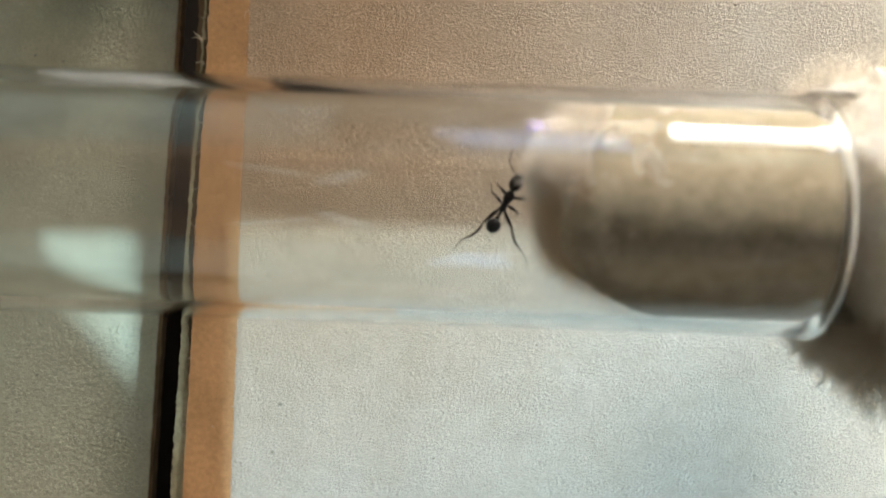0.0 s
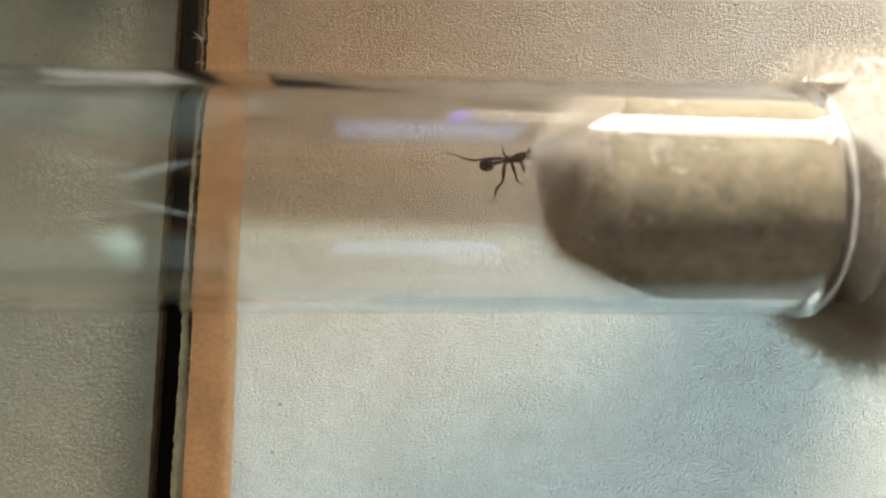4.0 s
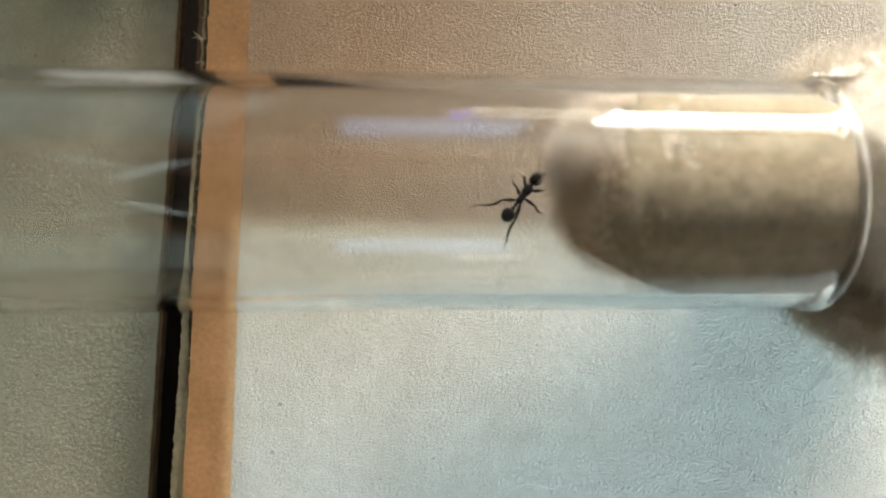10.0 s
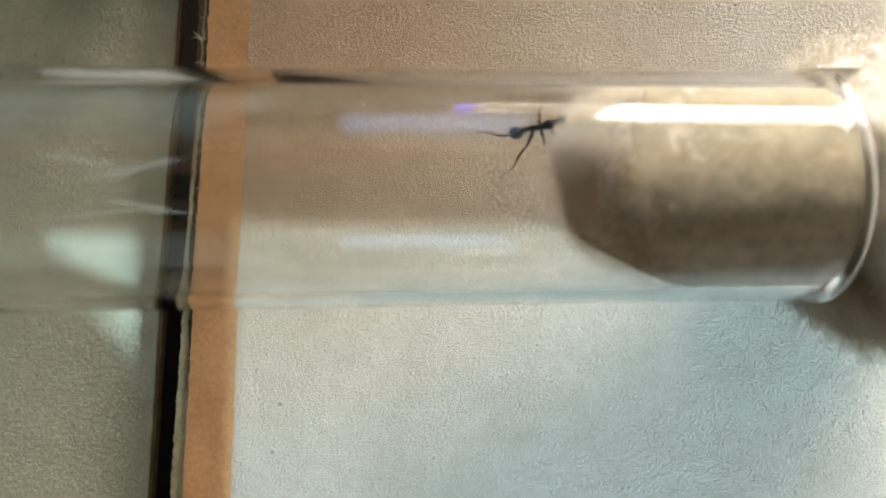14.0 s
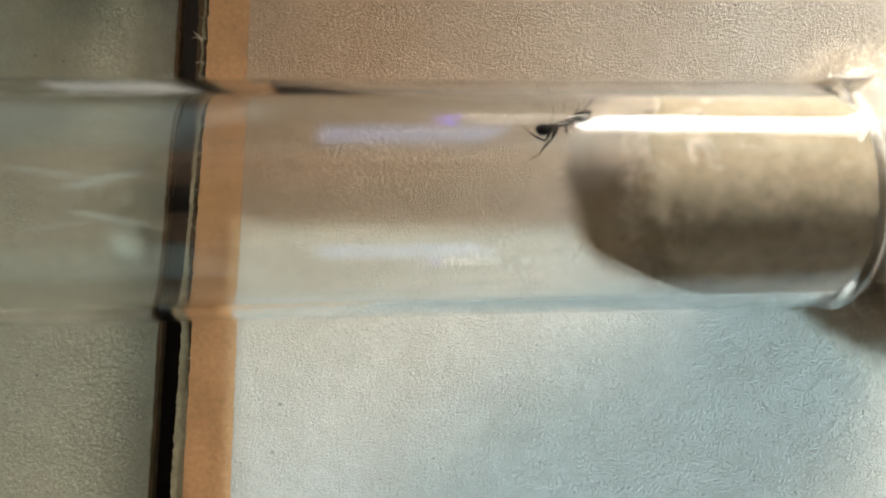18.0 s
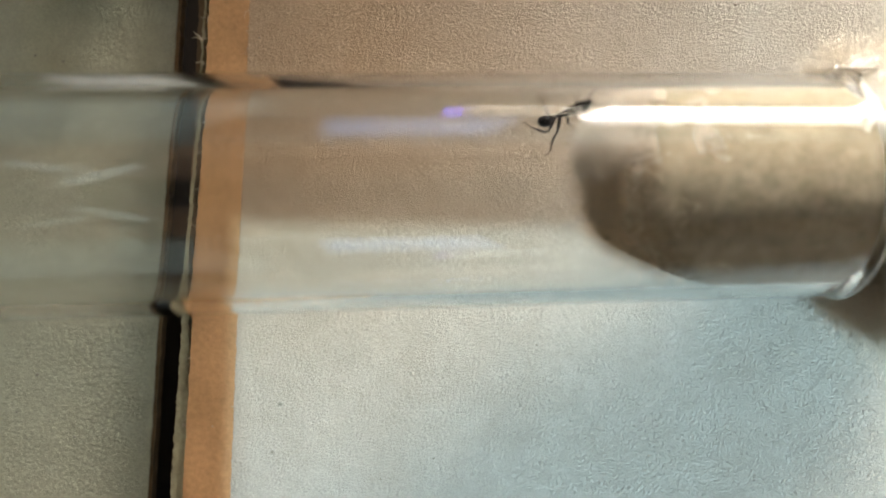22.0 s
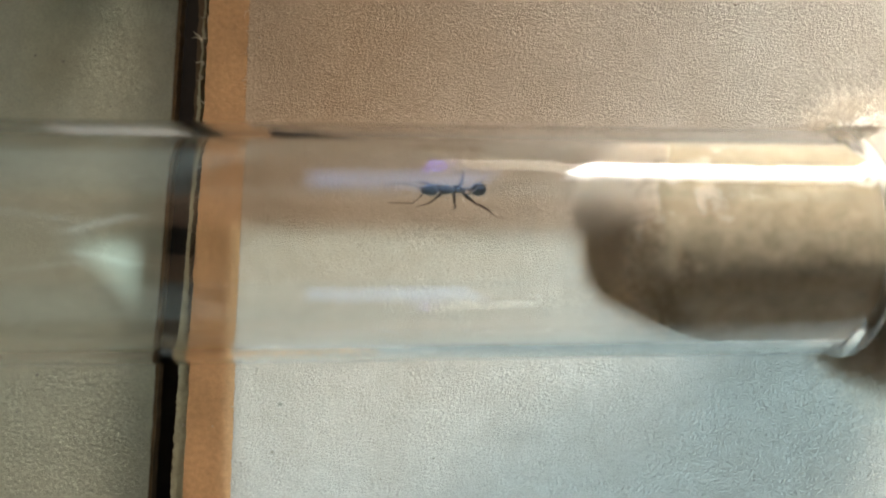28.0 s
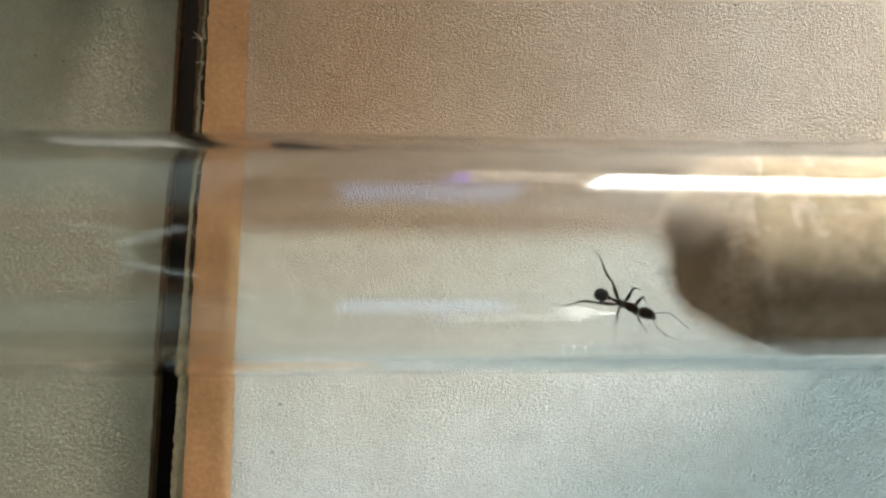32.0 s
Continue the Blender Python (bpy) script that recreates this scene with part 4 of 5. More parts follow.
    walk(femur["hind_left"], [
        (0, pose(-0.00055, 0.0002, -0.00012, 13.8, -14.3, 158.3)), (1, pose(-0.00055, 0.0002, -0.00012, 8.6, -1.4, 126.7)),
        (2, pose(-0.00055, 0.0002, -0.00012, 2.4, -52.0, 94.0)), (3, pose(-0.00055, 0.0002, -0.00012, 13.2, -14.3, 151.6)),
        (6, pose(-0.00055, 0.0002, -0.00012, 15.2, -25.9, 159.1)), (7, pose(-0.00055, 0.0002, -0.00012, 15.0, -32.3, 145.7)),
        (8, pose(-0.00055, 0.0002, -0.00012, 13.9, -38.1, 131.9)), (9, pose(-0.00055, 0.0002, -0.00012, 12.0, -46.7, 116.5)),
        (10, pose(-0.00055, 0.0002, -0.00012, 13.7, -40.5, 128.0)), (11, pose(-0.00055, 0.0002, -0.00012, 13.9, -27.7, 143.8)),
        (12, pose(-0.00055, 0.0002, -0.00012, 13.6, -35.4, 133.4)), (13, pose(-0.00055, 0.0002, -0.00012, 13.7, -12.4, 159.0)),
        (14, pose(-0.00055, 0.0002, -0.00012, 14.9, -19.6, 170.7)), (17, pose(-0.00055, 0.0002, -0.00012, 13.7, -40.1, 128.6)),
        (18, pose(-0.00055, 0.0002, -0.00012, 28.6, -59.9, 145.5)), (19, pose(-0.00055, 0.0002, -0.00012, 50.5, -72.0, 120.3)),
        (20, pose(-0.00055, 0.0002, -0.00012, 60.3, -74.0, 112.1)), (21, pose(-0.00055, 0.0002, -0.00012, 20.1, -46.1, 155.0)),
        (22, pose(-0.00055, 0.0002, -0.00012, 31.5, -62.4, 147.1)), (23, pose(-0.00055, 0.0002, -0.00012, 23.4, -52.8, 153.1)),
        (24, pose(-0.00055, 0.0002, -0.00012, 21.9, -50.6, 149.5)), (25, pose(-0.00055, 0.0002, -0.00012, 31.0, -62.1, 145.3)),
        (28, pose(-0.00055, 0.0002, -0.00012, 11.5, -14.7, 138.6)), (29, pose(-0.00055, 0.0002, -0.00012, 5.0, -53.8, 97.9)),
        (30, pose(-0.00055, 0.0002, -0.00012, -164.0, -68.8, -128.5)), (31, pose(-0.00055, 0.0002, -0.00012, 12.5, -25.0, 138.0)),
        (32, pose(-0.00055, 0.0002, -0.00012, 13.4, -29.9, 138.3)),
    ])
    walk(tibia["hind_left"], [
        (0, pose(0.00155, 0, 0, 0, 21.2, 0)), (1, pose(0.00155, 0, 0, 0, 21.2, 0)), (2, pose(0.00155, 0, 0, 0, 96.8, 0)),
        (3, pose(0.00155, 0, 0, 0, 39.2, 0)), (6, pose(0.00155, 0, 0, 0, 21.2, 0)), (7, pose(0.00155, 0, 0, 0, 21.2, 0)),
        (8, pose(0.00155, 0, 0, 0, 42.5, 0)), (9, pose(0.00155, 0, 0, 0, 87.6, 0)), (10, pose(0.00155, 0, 0, 0, 81.8, 0)),
        (11, pose(0.00155, 0, 0, 0, 59.0, 0)), (12, pose(0.00155, 0, 0, 0, 74.5, 0)), (13, pose(0.00155, 0, 0, 0, 34.3, 0)),
        (14, pose(0.00155, 0, 0, 0, 43.5, 0)), (17, pose(0.00155, 0, 0, 0, 83.2, 0)), (18, pose(0.00155, 0, 0, 0, 105.2, 0)),
        (19, pose(0.00155, 0, 0, 0, 129.0, 0)), (20, pose(0.00155, 0, 0, 0, 128.8, 0)), (21, pose(0.00155, 0, 0, 0, 75.2, 0)),
        (22, pose(0.00155, 0, 0, 0, 101.1, 0)), (23, pose(0.00155, 0, 0, 0, 87.6, 0)), (24, pose(0.00155, 0, 0, 0, 86.5, 0)),
        (25, pose(0.00155, 0, 0, 0, 105.3, 0)), (28, pose(0.00155, 0, 0, 0, 21.2, 0)), (29, pose(0.00155, 0, 0, 0, 103.3, 0)),
        (30, pose(0.00155, 0, 0, 0, 158.5, 0)), (31, pose(0.00155, 0, 0, 0, 21.2, 0)), (32, pose(0.00155, 0, 0, 0, 21.2, 0)),
    ])
    walk(femur["hind_right"], [
        (0, pose(-0.00055, -0.0002, -0.00012, -11.0, -25.5, -129.6)), (1, pose(-0.00055, -0.0002, -0.00012, -18.8, -48.4, -137.0)),
        (2, pose(-0.00055, -0.0002, -0.00012, -15.4, -25.8, -162.2)), (3, pose(-0.00055, -0.0002, -0.00012, -8.8, -41.9, -111.3)),
        (6, pose(-0.00055, -0.0002, -0.00012, -11.9, -39.3, -122.8)), (7, pose(-0.00055, -0.0002, -0.00012, -11.6, -33.1, -126.9)),
        (8, pose(-0.00055, -0.0002, -0.00012, -17.5, -41.1, -146.6)), (9, pose(-0.00055, -0.0002, -0.00012, -44.2, -72.1, -108.7)),
        (10, pose(-0.00055, -0.0002, -0.00012, -15.1, -23.7, -162.5)), (11, pose(-0.00055, -0.0002, -0.00012, -12.4, -38.0, -125.6)),
        (12, pose(-0.00055, -0.0002, -0.00012, -13.4, -29.6, -138.9)), (13, pose(-0.00055, -0.0002, -0.00012, -14.3, -35.4, -137.0)),
        (14, pose(-0.00055, -0.0002, -0.00012, -11.7, -26.9, -132.2)), (17, pose(-0.00055, -0.0002, -0.00012, -17.6, -40.2, -149.8)),
        (18, pose(-0.00055, -0.0002, -0.00012, -16.8, -35.0, -157.8)), (19, pose(-0.00055, -0.0002, -0.00012, -17.0, -36.5, -154.9)),
        (20, pose(-0.00055, -0.0002, -0.00012, -15.9, -33.1, -151.6)), (21, pose(-0.00055, -0.0002, -0.00012, -17.1, -35.1, -162.5)),
        (22, pose(-0.00055, -0.0002, -0.00012, -16.2, -37.4, -145.3)), (23, pose(-0.00055, -0.0002, -0.00012, -15.6, -38.1, -140.0)),
        (24, pose(-0.00055, -0.0002, -0.00012, -13.6, -31.9, -137.4)), (25, pose(-0.00055, -0.0002, -0.00012, -10.6, -32.3, -123.2)),
        (28, pose(-0.00055, -0.0002, -0.00012, -49.4, -72.9, -108.0)), (29, pose(-0.00055, -0.0002, -0.00012, -16.7, -36.7, -151.1)),
        (30, pose(-0.00055, -0.0002, -0.00012, -14.5, -14.1, -173.5)), (31, pose(-0.00055, -0.0002, -0.00012, -13.3, -16.1, -151.5)),
        (32, pose(-0.00055, -0.0002, -0.00012, -12.7, -3.6, -153.4)),
    ])
    walk(tibia["hind_right"], [
        (0, pose(0.00155, 0, 0, 0, 21.2, 0)), (1, pose(0.00155, 0, 0, 0, 59.7, 0)), (2, pose(0.00155, 0, 0, 0, 27.3, 0)),
        (3, pose(0.00155, 0, 0, 0, 46.5, 0)), (6, pose(0.00155, 0, 0, 0, 79.4, 0)), (7, pose(0.00155, 0, 0, 0, 70.7, 0)),
        (8, pose(0.00155, 0, 0, 0, 81.4, 0)), (9, pose(0.00155, 0, 0, 0, 112.1, 0)), (10, pose(0.00155, 0, 0, 0, 21.2, 0)),
        (11, pose(0.00155, 0, 0, 0, 21.2, 0)), (12, pose(0.00155, 0, 0, 0, 21.2, 0)), (13, pose(0.00155, 0, 0, 0, 21.2, 0)),
        (14, pose(0.00155, 0, 0, 0, 21.2, 0)), (17, pose(0.00155, 0, 0, 0, 21.2, 0)), (18, pose(0.00155, 0, 0, 0, 21.2, 0)),
        (19, pose(0.00155, 0, 0, 0, 21.2, 0)), (20, pose(0.00155, 0, 0, 0, 21.2, 0)), (21, pose(0.00155, 0, 0, 0, 21.2, 0)),
        (22, pose(0.00155, 0, 0, 0, 21.2, 0)), (23, pose(0.00155, 0, 0, 0, 21.2, 0)), (24, pose(0.00155, 0, 0, 0, 21.2, 0)),
        (25, pose(0.00155, 0, 0, 0, 21.2, 0)), (28, pose(0.00155, 0, 0, 0, 127.0, 0)), (29, pose(0.00155, 0, 0, 0, 37.3, 0)),
        (30, pose(0.00155, 0, 0, 0, 27.5, 0)), (31, pose(0.00155, 0, 0, 0, 43.0, 0)), (32, pose(0.00155, 0, 0, 0, 21.2, 0)),
    ])
    walk(femur["middle_left"], [
        (0, pose(-0.00008, 0.00025, -0.00014, -11.0, -48.6, 67.7)), (1, pose(-0.00008, 0.00025, -0.00014, -6.8, -52.9, 78.9)),
        (2, pose(-0.00008, 0.00025, -0.00014, -10.5, -42.4, 64.4)), (3, pose(-0.00008, 0.00025, -0.00014, 22.0, -66.8, 106.3)),
        (6, pose(-0.00008, 0.00025, -0.00014, -3.9, -56.1, 84.5)), (7, pose(-0.00008, 0.00025, -0.00014, 4.7, -61.1, 95.0)),
        (8, pose(-0.00008, 0.00025, -0.00014, -0.5, -52.5, 89.2)), (9, pose(-0.00008, 0.00025, -0.00014, -9.3, -41.7, 67.0)),
        (10, pose(-0.00008, 0.00025, -0.00014, -13.0, -54.7, 69.1)), (11, pose(-0.00008, 0.00025, -0.00014, -9.6, -65.1, 82.3)),
        (12, pose(-0.00008, 0.00025, -0.00014, -8.7, -47.5, 72.2)), (13, pose(-0.00008, 0.00025, -0.00014, -6.4, -20.0, 67.5)),
        (14, pose(-0.00008, 0.00025, -0.00014, -5.1, -27.9, 74.0)), (17, pose(-0.00008, 0.00025, -0.00014, -8.6, -35.7, 65.6)),
        (18, pose(-0.00008, 0.00025, -0.00014, 3.4, -58.6, 94.3)), (19, pose(-0.00008, 0.00025, -0.00014, -2.3, -43.2, 85.0)),
        (20, pose(-0.00008, 0.00025, -0.00014, -20.6, -56.0, 54.0)), (21, pose(-0.00008, 0.00025, -0.00014, 15.2, -38.0, 138.3)),
        (22, pose(-0.00008, 0.00025, -0.00014, 2.0, -39.9, 94.9)), (23, pose(-0.00008, 0.00025, -0.00014, 5.1, -47.0, 100.4)),
        (24, pose(-0.00008, 0.00025, -0.00014, 5.3, -31.3, 105.8)), (25, pose(-0.00008, 0.00025, -0.00014, 7.0, -47.1, 104.4)),
        (28, pose(-0.00008, 0.00025, -0.00014, 0.8, -57.8, 91.0)), (29, pose(-0.00008, 0.00025, -0.00014, -6.4, -27.5, 69.5)),
        (30, pose(-0.00008, 0.00025, -0.00014, -24.4, -64.4, 65.8)), (31, pose(-0.00008, 0.00025, -0.00014, -4.0, -12.9, 74.9)),
        (32, pose(-0.00008, 0.00025, -0.00014, -3.7, -43.6, 81.7)),
    ])
    walk(tibia["middle_left"], [
        (0, pose(0.00115, 0, 0, 0, 106.8, 0)), (1, pose(0.00115, 0, 0, 0, 125.6, 0)), (2, pose(0.00115, 0, 0, 0, 107.4, 0)),
        (3, pose(0.00115, 0, 0, 0, 148.8, 0)), (6, pose(0.00115, 0, 0, 0, 114.7, 0)), (7, pose(0.00115, 0, 0, 0, 120.5, 0)),
        (8, pose(0.00115, 0, 0, 0, 98.6, 0)), (9, pose(0.00115, 0, 0, 0, 74.7, 0)), (10, pose(0.00115, 0, 0, 0, 113.6, 0)),
        (11, pose(0.00115, 0, 0, 0, 131.5, 0)), (12, pose(0.00115, 0, 0, 0, 92.3, 0)), (13, pose(0.00115, 0, 0, 0, 36.9, 0)),
        (14, pose(0.00115, 0, 0, 0, 46.6, 0)), (17, pose(0.00115, 0, 0, 0, 80.6, 0)), (18, pose(0.00115, 0, 0, 0, 146.8, 0)),
        (19, pose(0.00115, 0, 0, 0, 104.4, 0)), (20, pose(0.00115, 0, 0, 0, 123.1, 0)), (21, pose(0.00115, 0, 0, 0, 105.7, 0)),
        (22, pose(0.00115, 0, 0, 0, 94.7, 0)), (23, pose(0.00115, 0, 0, 0, 114.1, 0)), (24, pose(0.00115, 0, 0, 0, 82.6, 0)),
        (25, pose(0.00115, 0, 0, 0, 114.5, 0)), (28, pose(0.00115, 0, 0, 0, 99.7, 0)), (29, pose(0.00115, 0, 0, 0, 69.7, 0)),
        (30, pose(0.00115, 0, 0, 0, 139.9, 0)), (31, pose(0.00115, 0, 0, 0, 35.8, 0)), (32, pose(0.00115, 0, 0, 0, 86.6, 0)),
    ])
    walk(femur["middle_right"], [
        (0, pose(-0.00008, -0.00025, -0.00014, -2.2, -56.4, -93.1)), (1, pose(-0.00008, -0.00025, -0.00014, -9.4, -43.3, -112.1)),
        (2, pose(-0.00008, -0.00025, -0.00014, -4.4, -18.1, -105.7)), (3, pose(-0.00008, -0.00025, -0.00014, 0.4, -31.1, -88.7)),
        (6, pose(-0.00008, -0.00025, -0.00014, 2.3, -8.8, -81.1)), (7, pose(-0.00008, -0.00025, -0.00014, -8.6, -22.5, -120.6)),
        (8, pose(-0.00008, -0.00025, -0.00014, 5.9, -13.7, -67.7)), (9, pose(-0.00008, -0.00025, -0.00014, -3.0, -18.9, -100.6)),
        (10, pose(-0.00008, -0.00025, -0.00014, -1.4, -41.0, -93.4)), (11, pose(-0.00008, -0.00025, -0.00014, 0.5, -47.1, -89.0)),
        (12, pose(-0.00008, -0.00025, -0.00014, -3.1, -11.3, -101.5)), (13, pose(-0.00008, -0.00025, -0.00014, -6.1, -11.7, -113.6)),
        (14, pose(-0.00008, -0.00025, -0.00014, -0.8, -37.1, -92.1)), (17, pose(-0.00008, -0.00025, -0.00014, -10.5, -14.9, -133.0)),
        (18, pose(-0.00008, -0.00025, -0.00014, -7.9, -10.8, -121.3)), (19, pose(-0.00008, -0.00025, -0.00014, -7.9, -11.6, -121.4)),
        (20, pose(-0.00008, -0.00025, -0.00014, -6.6, -6.9, -116.4)), (21, pose(-0.00008, -0.00025, -0.00014, -9.7, -7.9, -131.0)),
        (22, pose(-0.00008, -0.00025, -0.00014, -8.1, -9.5, -122.6)), (23, pose(-0.00008, -0.00025, -0.00014, -8.4, -11.6, -123.8)),
        (24, pose(-0.00008, -0.00025, -0.00014, -8.5, -12.4, -123.8)), (25, pose(-0.00008, -0.00025, -0.00014, -7.5, -11.2, -119.5)),
        (28, pose(-0.00008, -0.00025, -0.00014, -8.3, -54.1, -103.1)), (29, pose(-0.00008, -0.00025, -0.00014, -1.0, 1.4, -94.1)),
        (30, pose(-0.00008, -0.00025, -0.00014, -3.9, -3.8, -105.6)), (31, pose(-0.00008, -0.00025, -0.00014, -4.9, -27.9, -105.2)),
        (32, pose(-0.00008, -0.00025, -0.00014, 0.7, -65.7, -89.5)),
    ])
    walk(tibia["middle_right"], [
        (0, pose(0.00115, 0, 0, 0, 129.3, 0)), (1, pose(0.00115, 0, 0, 0, 96.7, 0)), (2, pose(0.00115, 0, 0, 0, 63.6, 0)),
        (3, pose(0.00115, 0, 0, 0, 66.2, 0)), (6, pose(0.00115, 0, 0, 0, 20.9, 0)), (7, pose(0.00115, 0, 0, 0, 65.7, 0)),
        (8, pose(0.00115, 0, 0, 0, 20.9, 0)), (9, pose(0.00115, 0, 0, 0, 20.9, 0)), (10, pose(0.00115, 0, 0, 0, 90.9, 0)),
        (11, pose(0.00115, 0, 0, 0, 98.8, 0)), (12, pose(0.00115, 0, 0, 0, 20.9, 0)), (13, pose(0.00115, 0, 0, 0, 20.9, 0)),
        (14, pose(0.00115, 0, 0, 0, 64.9, 0)), (17, pose(0.00115, 0, 0, 0, 20.9, 0)), (18, pose(0.00115, 0, 0, 0, 20.9, 0)),
        (19, pose(0.00115, 0, 0, 0, 20.9, 0)), (20, pose(0.00115, 0, 0, 0, 20.9, 0)), (21, pose(0.00115, 0, 0, 0, 20.9, 0)),
        (22, pose(0.00115, 0, 0, 0, 20.9, 0)), (23, pose(0.00115, 0, 0, 0, 20.9, 0)), (24, pose(0.00115, 0, 0, 0, 20.9, 0)),
        (25, pose(0.00115, 0, 0, 0, 20.9, 0)), (28, pose(0.00115, 0, 0, 0, 95.6, 0)), (29, pose(0.00115, 0, 0, 0, 20.9, 0)),
        (30, pose(0.00115, 0, 0, 0, 23.7, 0)), (31, pose(0.00115, 0, 0, 0, 63.2, 0)), (32, pose(0.00115, 0, 0, 0, 125.4, 0)),
    ])
    walk(femur["front_left"], [
        (0, pose(0.00062, 0.00022, -0.00012, -8.9, -40.0, 67.1)), (1, pose(0.00062, 0.00022, -0.00012, -13.0, -28.9, 43.2)),
        (2, pose(0.00062, 0.00022, -0.00012, -11.3, -33.5, 54.8)), (3, pose(0.00062, 0.00022, -0.00012, -17.8, -40.8, 30.3)),
        (6, pose(0.00062, 0.00022, -0.00012, -8.7, -36.4, 65.8)), (7, pose(0.00062, 0.00022, -0.00012, 3.7, -38.7, 99.4)),
        (8, pose(0.00062, 0.00022, -0.00012, -4.9, -41.8, 78.4)), (9, pose(0.00062, 0.00022, -0.00012, -13.1, -32.0, 45.4)),
        (10, pose(0.00062, 0.00022, -0.00012, -13.2, -38.9, 52.0)), (11, pose(0.00062, 0.00022, -0.00012, -13.0, -24.8, 38.9)),
        (12, pose(0.00062, 0.00022, -0.00012, -16.9, -37.3, 28.6)), (13, pose(0.00062, 0.00022, -0.00012, -14.4, -35.6, 42.7)),
        (14, pose(0.00062, 0.00022, -0.00012, -17.9, -41.7, 31.4)), (17, pose(0.00062, 0.00022, -0.00012, -15.3, -30.3, 28.3)),
        (18, pose(0.00062, 0.00022, -0.00012, -16.3, -35.5, 29.4)), (19, pose(0.00062, 0.00022, -0.00012, -15.1, -28.4, 27.5)),
        (20, pose(0.00062, 0.00022, -0.00012, -16.3, -32.5, 21.6)), (21, pose(0.00062, 0.00022, -0.00012, -14.2, -27.2, 33.3)),
        (22, pose(0.00062, 0.00022, -0.00012, -17.4, -40.2, 31.6)), (23, pose(0.00062, 0.00022, -0.00012, -14.1, -31.7, 39.8)),
        (24, pose(0.00062, 0.00022, -0.00012, -14.9, -44.1, 51.9)), (25, pose(0.00062, 0.00022, -0.00012, -13.8, -30.9, 40.3)),
        (28, pose(0.00062, 0.00022, -0.00012, -10.8, -9.6, 43.2)), (29, pose(0.00062, 0.00022, -0.00012, -12.0, -35.7, 53.9)),
        (30, pose(0.00062, 0.00022, -0.00012, -15.8, -35.6, 34.1)), (31, pose(0.00062, 0.00022, -0.00012, -9.0, -27.9, 60.2)),
        (32, pose(0.00062, 0.00022, -0.00012, -7.3, -34.2, 69.0)),
    ])
    walk(tibia["front_left"], [
        (0, pose(0.00105, 0, 0, 0, 112.8, 0)), (1, pose(0.00105, 0, 0, 0, 131.9, 0)), (2, pose(0.00105, 0, 0, 0, 114.5, 0)),
        (3, pose(0.00105, 0, 0, 0, 120.1, 0)), (6, pose(0.00105, 0, 0, 0, 116.0, 0)), (7, pose(0.00105, 0, 0, 0, 120.3, 0)),
        (8, pose(0.00105, 0, 0, 0, 120.9, 0)), (9, pose(0.00105, 0, 0, 0, 73.5, 0)), (10, pose(0.00105, 0, 0, 0, 134.8, 0)),
        (11, pose(0.00105, 0, 0, 0, 55.7, 0)), (12, pose(0.00105, 0, 0, 0, 115.9, 0)), (13, pose(0.00105, 0, 0, 0, 135.4, 0)),
        (14, pose(0.00105, 0, 0, 0, 122.4, 0)), (17, pose(0.00105, 0, 0, 0, 113.4, 0)), (18, pose(0.00105, 0, 0, 0, 117.4, 0)),
        (19, pose(0.00105, 0, 0, 0, 110.9, 0)), (20, pose(0.00105, 0, 0, 0, 96.0, 0)), (21, pose(0.00105, 0, 0, 0, 120.4, 0)),
        (22, pose(0.00105, 0, 0, 0, 117.7, 0)), (23, pose(0.00105, 0, 0, 0, 130.5, 0)), (24, pose(0.00105, 0, 0, 0, 119.5, 0)),
        (25, pose(0.00105, 0, 0, 0, 130.6, 0)), (28, pose(0.00105, 0, 0, 0, 20.5, 0)), (29, pose(0.00105, 0, 0, 0, 133.1, 0)),
        (30, pose(0.00105, 0, 0, 0, 111.7, 0)), (31, pose(0.00105, 0, 0, 0, 89.6, 0)), (32, pose(0.00105, 0, 0, 0, 101.8, 0)),
    ])
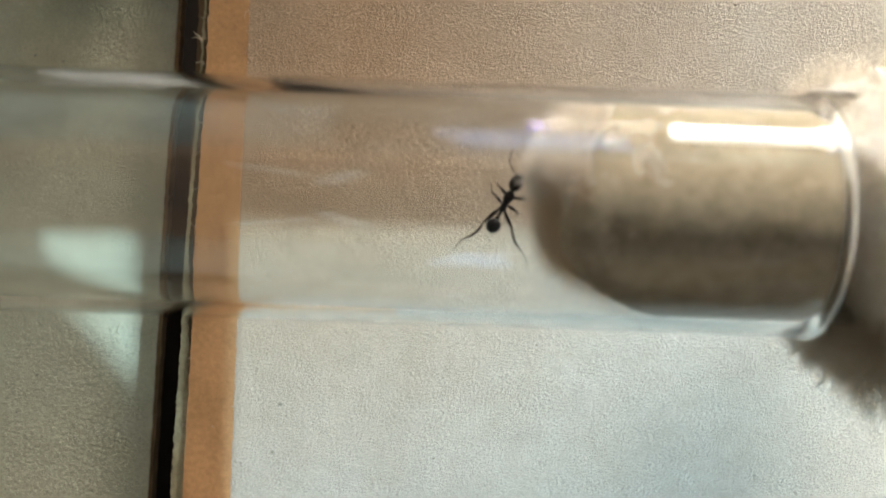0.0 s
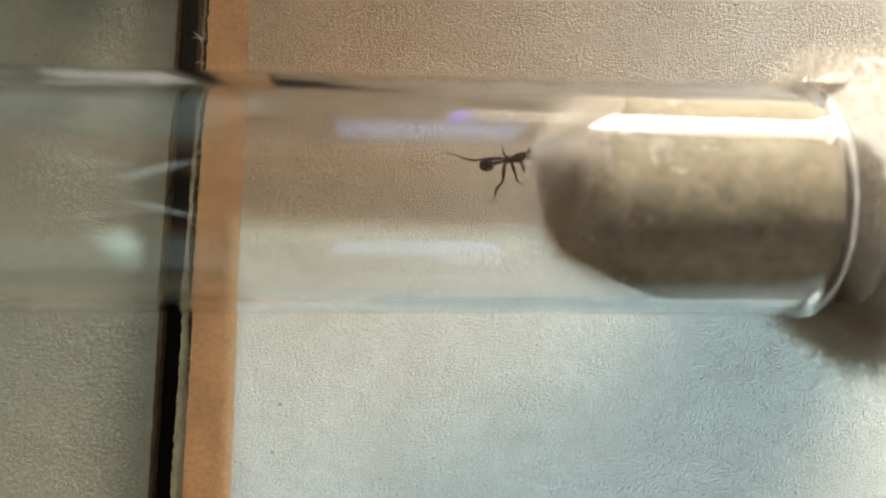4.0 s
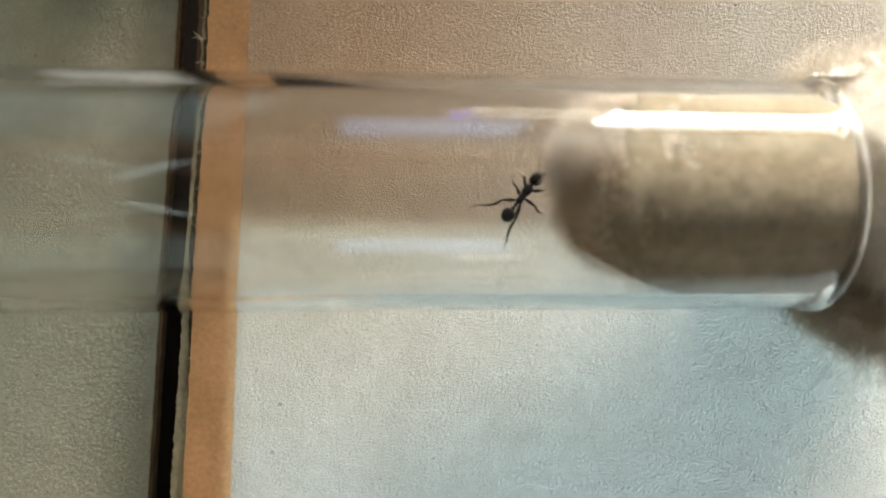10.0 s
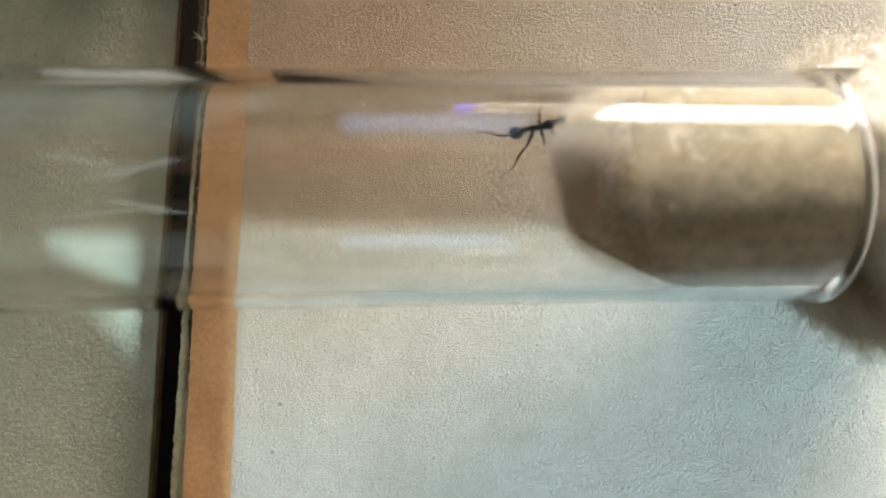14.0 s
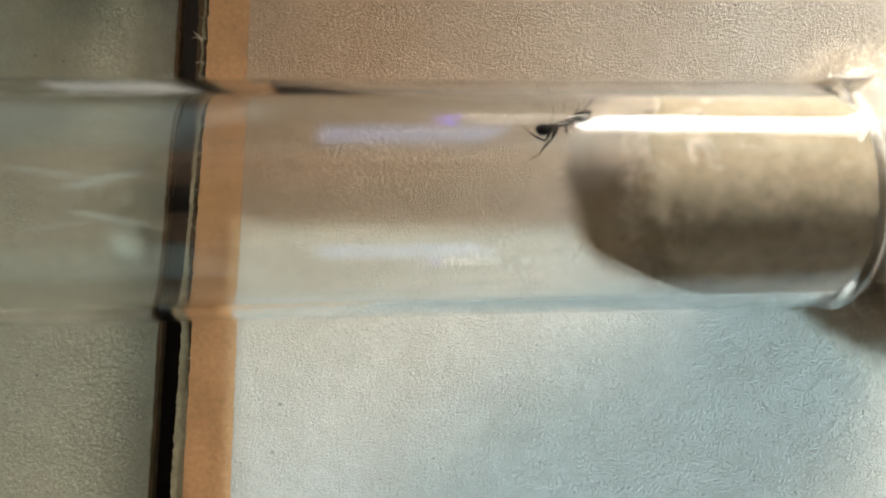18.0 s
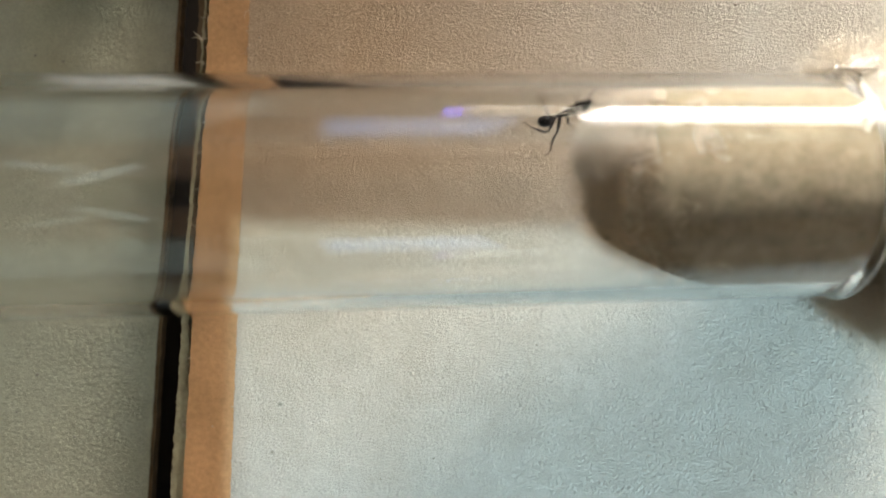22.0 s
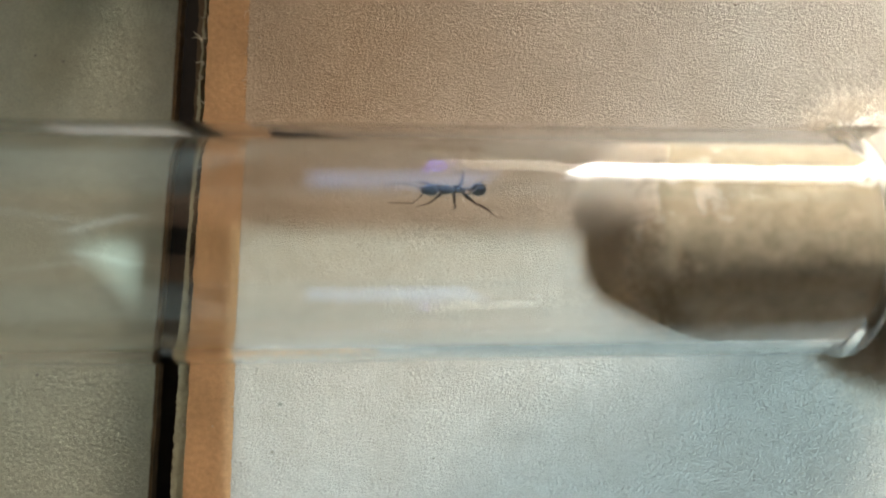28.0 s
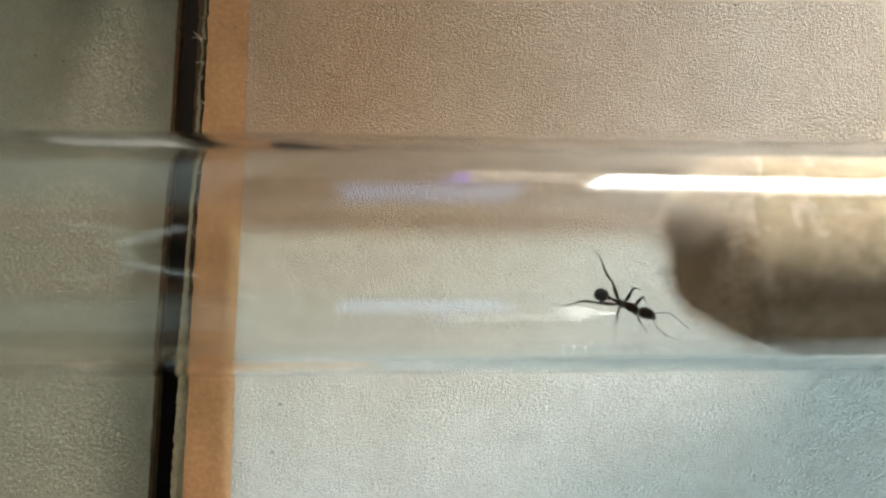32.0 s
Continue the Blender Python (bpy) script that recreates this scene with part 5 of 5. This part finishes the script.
    walk(femur["front_right"], [
        (0, pose(0.00062, -0.00022, -0.00012, 6.1, -30.8, -71.5)), (1, pose(0.00062, -0.00022, -0.00012, -4.3, -26.6, -103.7)),
        (2, pose(0.00062, -0.00022, -0.00012, 9.8, -25.1, -55.5)), (3, pose(0.00062, -0.00022, -0.00012, -2.7, -36.0, -97.3)),
        (6, pose(0.00062, -0.00022, -0.00012, 17.3, -43.2, -39.1)), (7, pose(0.00062, -0.00022, -0.00012, 14.1, -34.4, -42.7)),
        (8, pose(0.00062, -0.00022, -0.00012, 11.5, -10.5, -39.1)), (9, pose(0.00062, -0.00022, -0.00012, 14.4, -35.8, -43.1)),
        (10, pose(0.00062, -0.00022, -0.00012, 11.8, -30.4, -50.1)), (11, pose(0.00062, -0.00022, -0.00012, 1.8, -36.0, -85.3)),
        (12, pose(0.00062, -0.00022, -0.00012, 2.2, -22.3, -82.6)), (13, pose(0.00062, -0.00022, -0.00012, -2.3, -27.8, -97.1)),
        (14, pose(0.00062, -0.00022, -0.00012, 3.1, -36.5, -82.0)), (17, pose(0.00062, -0.00022, -0.00012, -9.4, -4.4, -130.4)),
        (18, pose(0.00062, -0.00022, -0.00012, -7.6, -2.8, -121.9)), (19, pose(0.00062, -0.00022, -0.00012, -7.3, -2.2, -120.3)),
        (20, pose(0.00062, -0.00022, -0.00012, -4.8, 2.4, -109.7)), (21, pose(0.00062, -0.00022, -0.00012, -8.4, 3.4, -126.5)),
        (22, pose(0.00062, -0.00022, -0.00012, -6.5, -0.5, -116.9)), (23, pose(0.00062, -0.00022, -0.00012, -8.3, -3.9, -124.8)),
        (24, pose(0.00062, -0.00022, -0.00012, -8.6, -5.5, -126.0)), (25, pose(0.00062, -0.00022, -0.00012, -7.2, -5.7, -119.6)),
        (28, pose(0.00062, -0.00022, -0.00012, 14.0, 6.3, -6.3)), (29, pose(0.00062, -0.00022, -0.00012, 13.6, -34.3, -45.3)),
        (30, pose(0.00062, -0.00022, -0.00012, 10.8, -40.6, -62.1)), (31, pose(0.00062, -0.00022, -0.00012, 13.8, -27.9, -36.7)),
        (32, pose(0.00062, -0.00022, -0.00012, 13.5, -32.7, -44.4)),
    ])
    walk(tibia["front_right"], [
        (0, pose(0.00105, 0, 0, 0, 126.0, 0)), (1, pose(0.00105, 0, 0, 0, 108.4, 0)), (2, pose(0.00105, 0, 0, 0, 73.6, 0)),
        (3, pose(0.00105, 0, 0, 0, 106.8, 0)), (6, pose(0.00105, 0, 0, 0, 134.7, 0)), (7, pose(0.00105, 0, 0, 0, 78.7, 0)),
        (8, pose(0.00105, 0, 0, 0, 20.5, 0)), (9, pose(0.00105, 0, 0, 0, 112.8, 0)), (10, pose(0.00105, 0, 0, 0, 106.2, 0)),
        (11, pose(0.00105, 0, 0, 0, 115.3, 0)), (12, pose(0.00105, 0, 0, 0, 78.6, 0)), (13, pose(0.00105, 0, 0, 0, 81.0, 0)),
        (14, pose(0.00105, 0, 0, 0, 95.2, 0)), (17, pose(0.00105, 0, 0, 0, 20.5, 0)), (18, pose(0.00105, 0, 0, 0, 20.5, 0)),
        (19, pose(0.00105, 0, 0, 0, 20.5, 0)), (20, pose(0.00105, 0, 0, 0, 20.5, 0)), (21, pose(0.00105, 0, 0, 0, 20.5, 0)),
        (22, pose(0.00105, 0, 0, 0, 20.5, 0)), (23, pose(0.00105, 0, 0, 0, 20.5, 0)), (24, pose(0.00105, 0, 0, 0, 20.5, 0)),
        (25, pose(0.00105, 0, 0, 0, 20.5, 0)), (28, pose(0.00105, 0, 0, 0, 20.5, 0)), (29, pose(0.00105, 0, 0, 0, 115.0, 0)),
        (30, pose(0.00105, 0, 0, 0, 88.9, 0)), (31, pose(0.00105, 0, 0, 0, 68.9, 0)), (32, pose(0.00105, 0, 0, 0, 76.7, 0)),
    ])
    for word, side in (("left", 1), ("right", -1)):
        walk(antenna[word], [(t, pose(2.12 * MM, side * 0.16 * MM, 0, 0, 6 * math.sin(1.7 * t + side), side * (12 + 16 * math.sin(1.1 * t + side)))) for t in range(33)])
    base = (shade_card.location.x, shade_card.location.y, shade_card.location.z)
    walk(shade_card, [(t, pose(base[0], base[1] + far * MM, base[2])) for t, far in (
        (0, 1.2), (0.5, 2.5), (1, 5), (1.5, 9), (2, 12), (3.5, 11), (5.5, 2.5), (6, 7.2), (6.5, 10), (7, 12), (10, 12), (11, 5), (12, 0.6), (13, 3.2),
        (14, 3.6), (14.5, 4.2), (16.5, 9), (17, 8), (17.5, 6), (18.2, 12), (25.5, 12), (27.5, 5.5), (28.5, 10), (29.2, 12), (32, 12))])


motions()
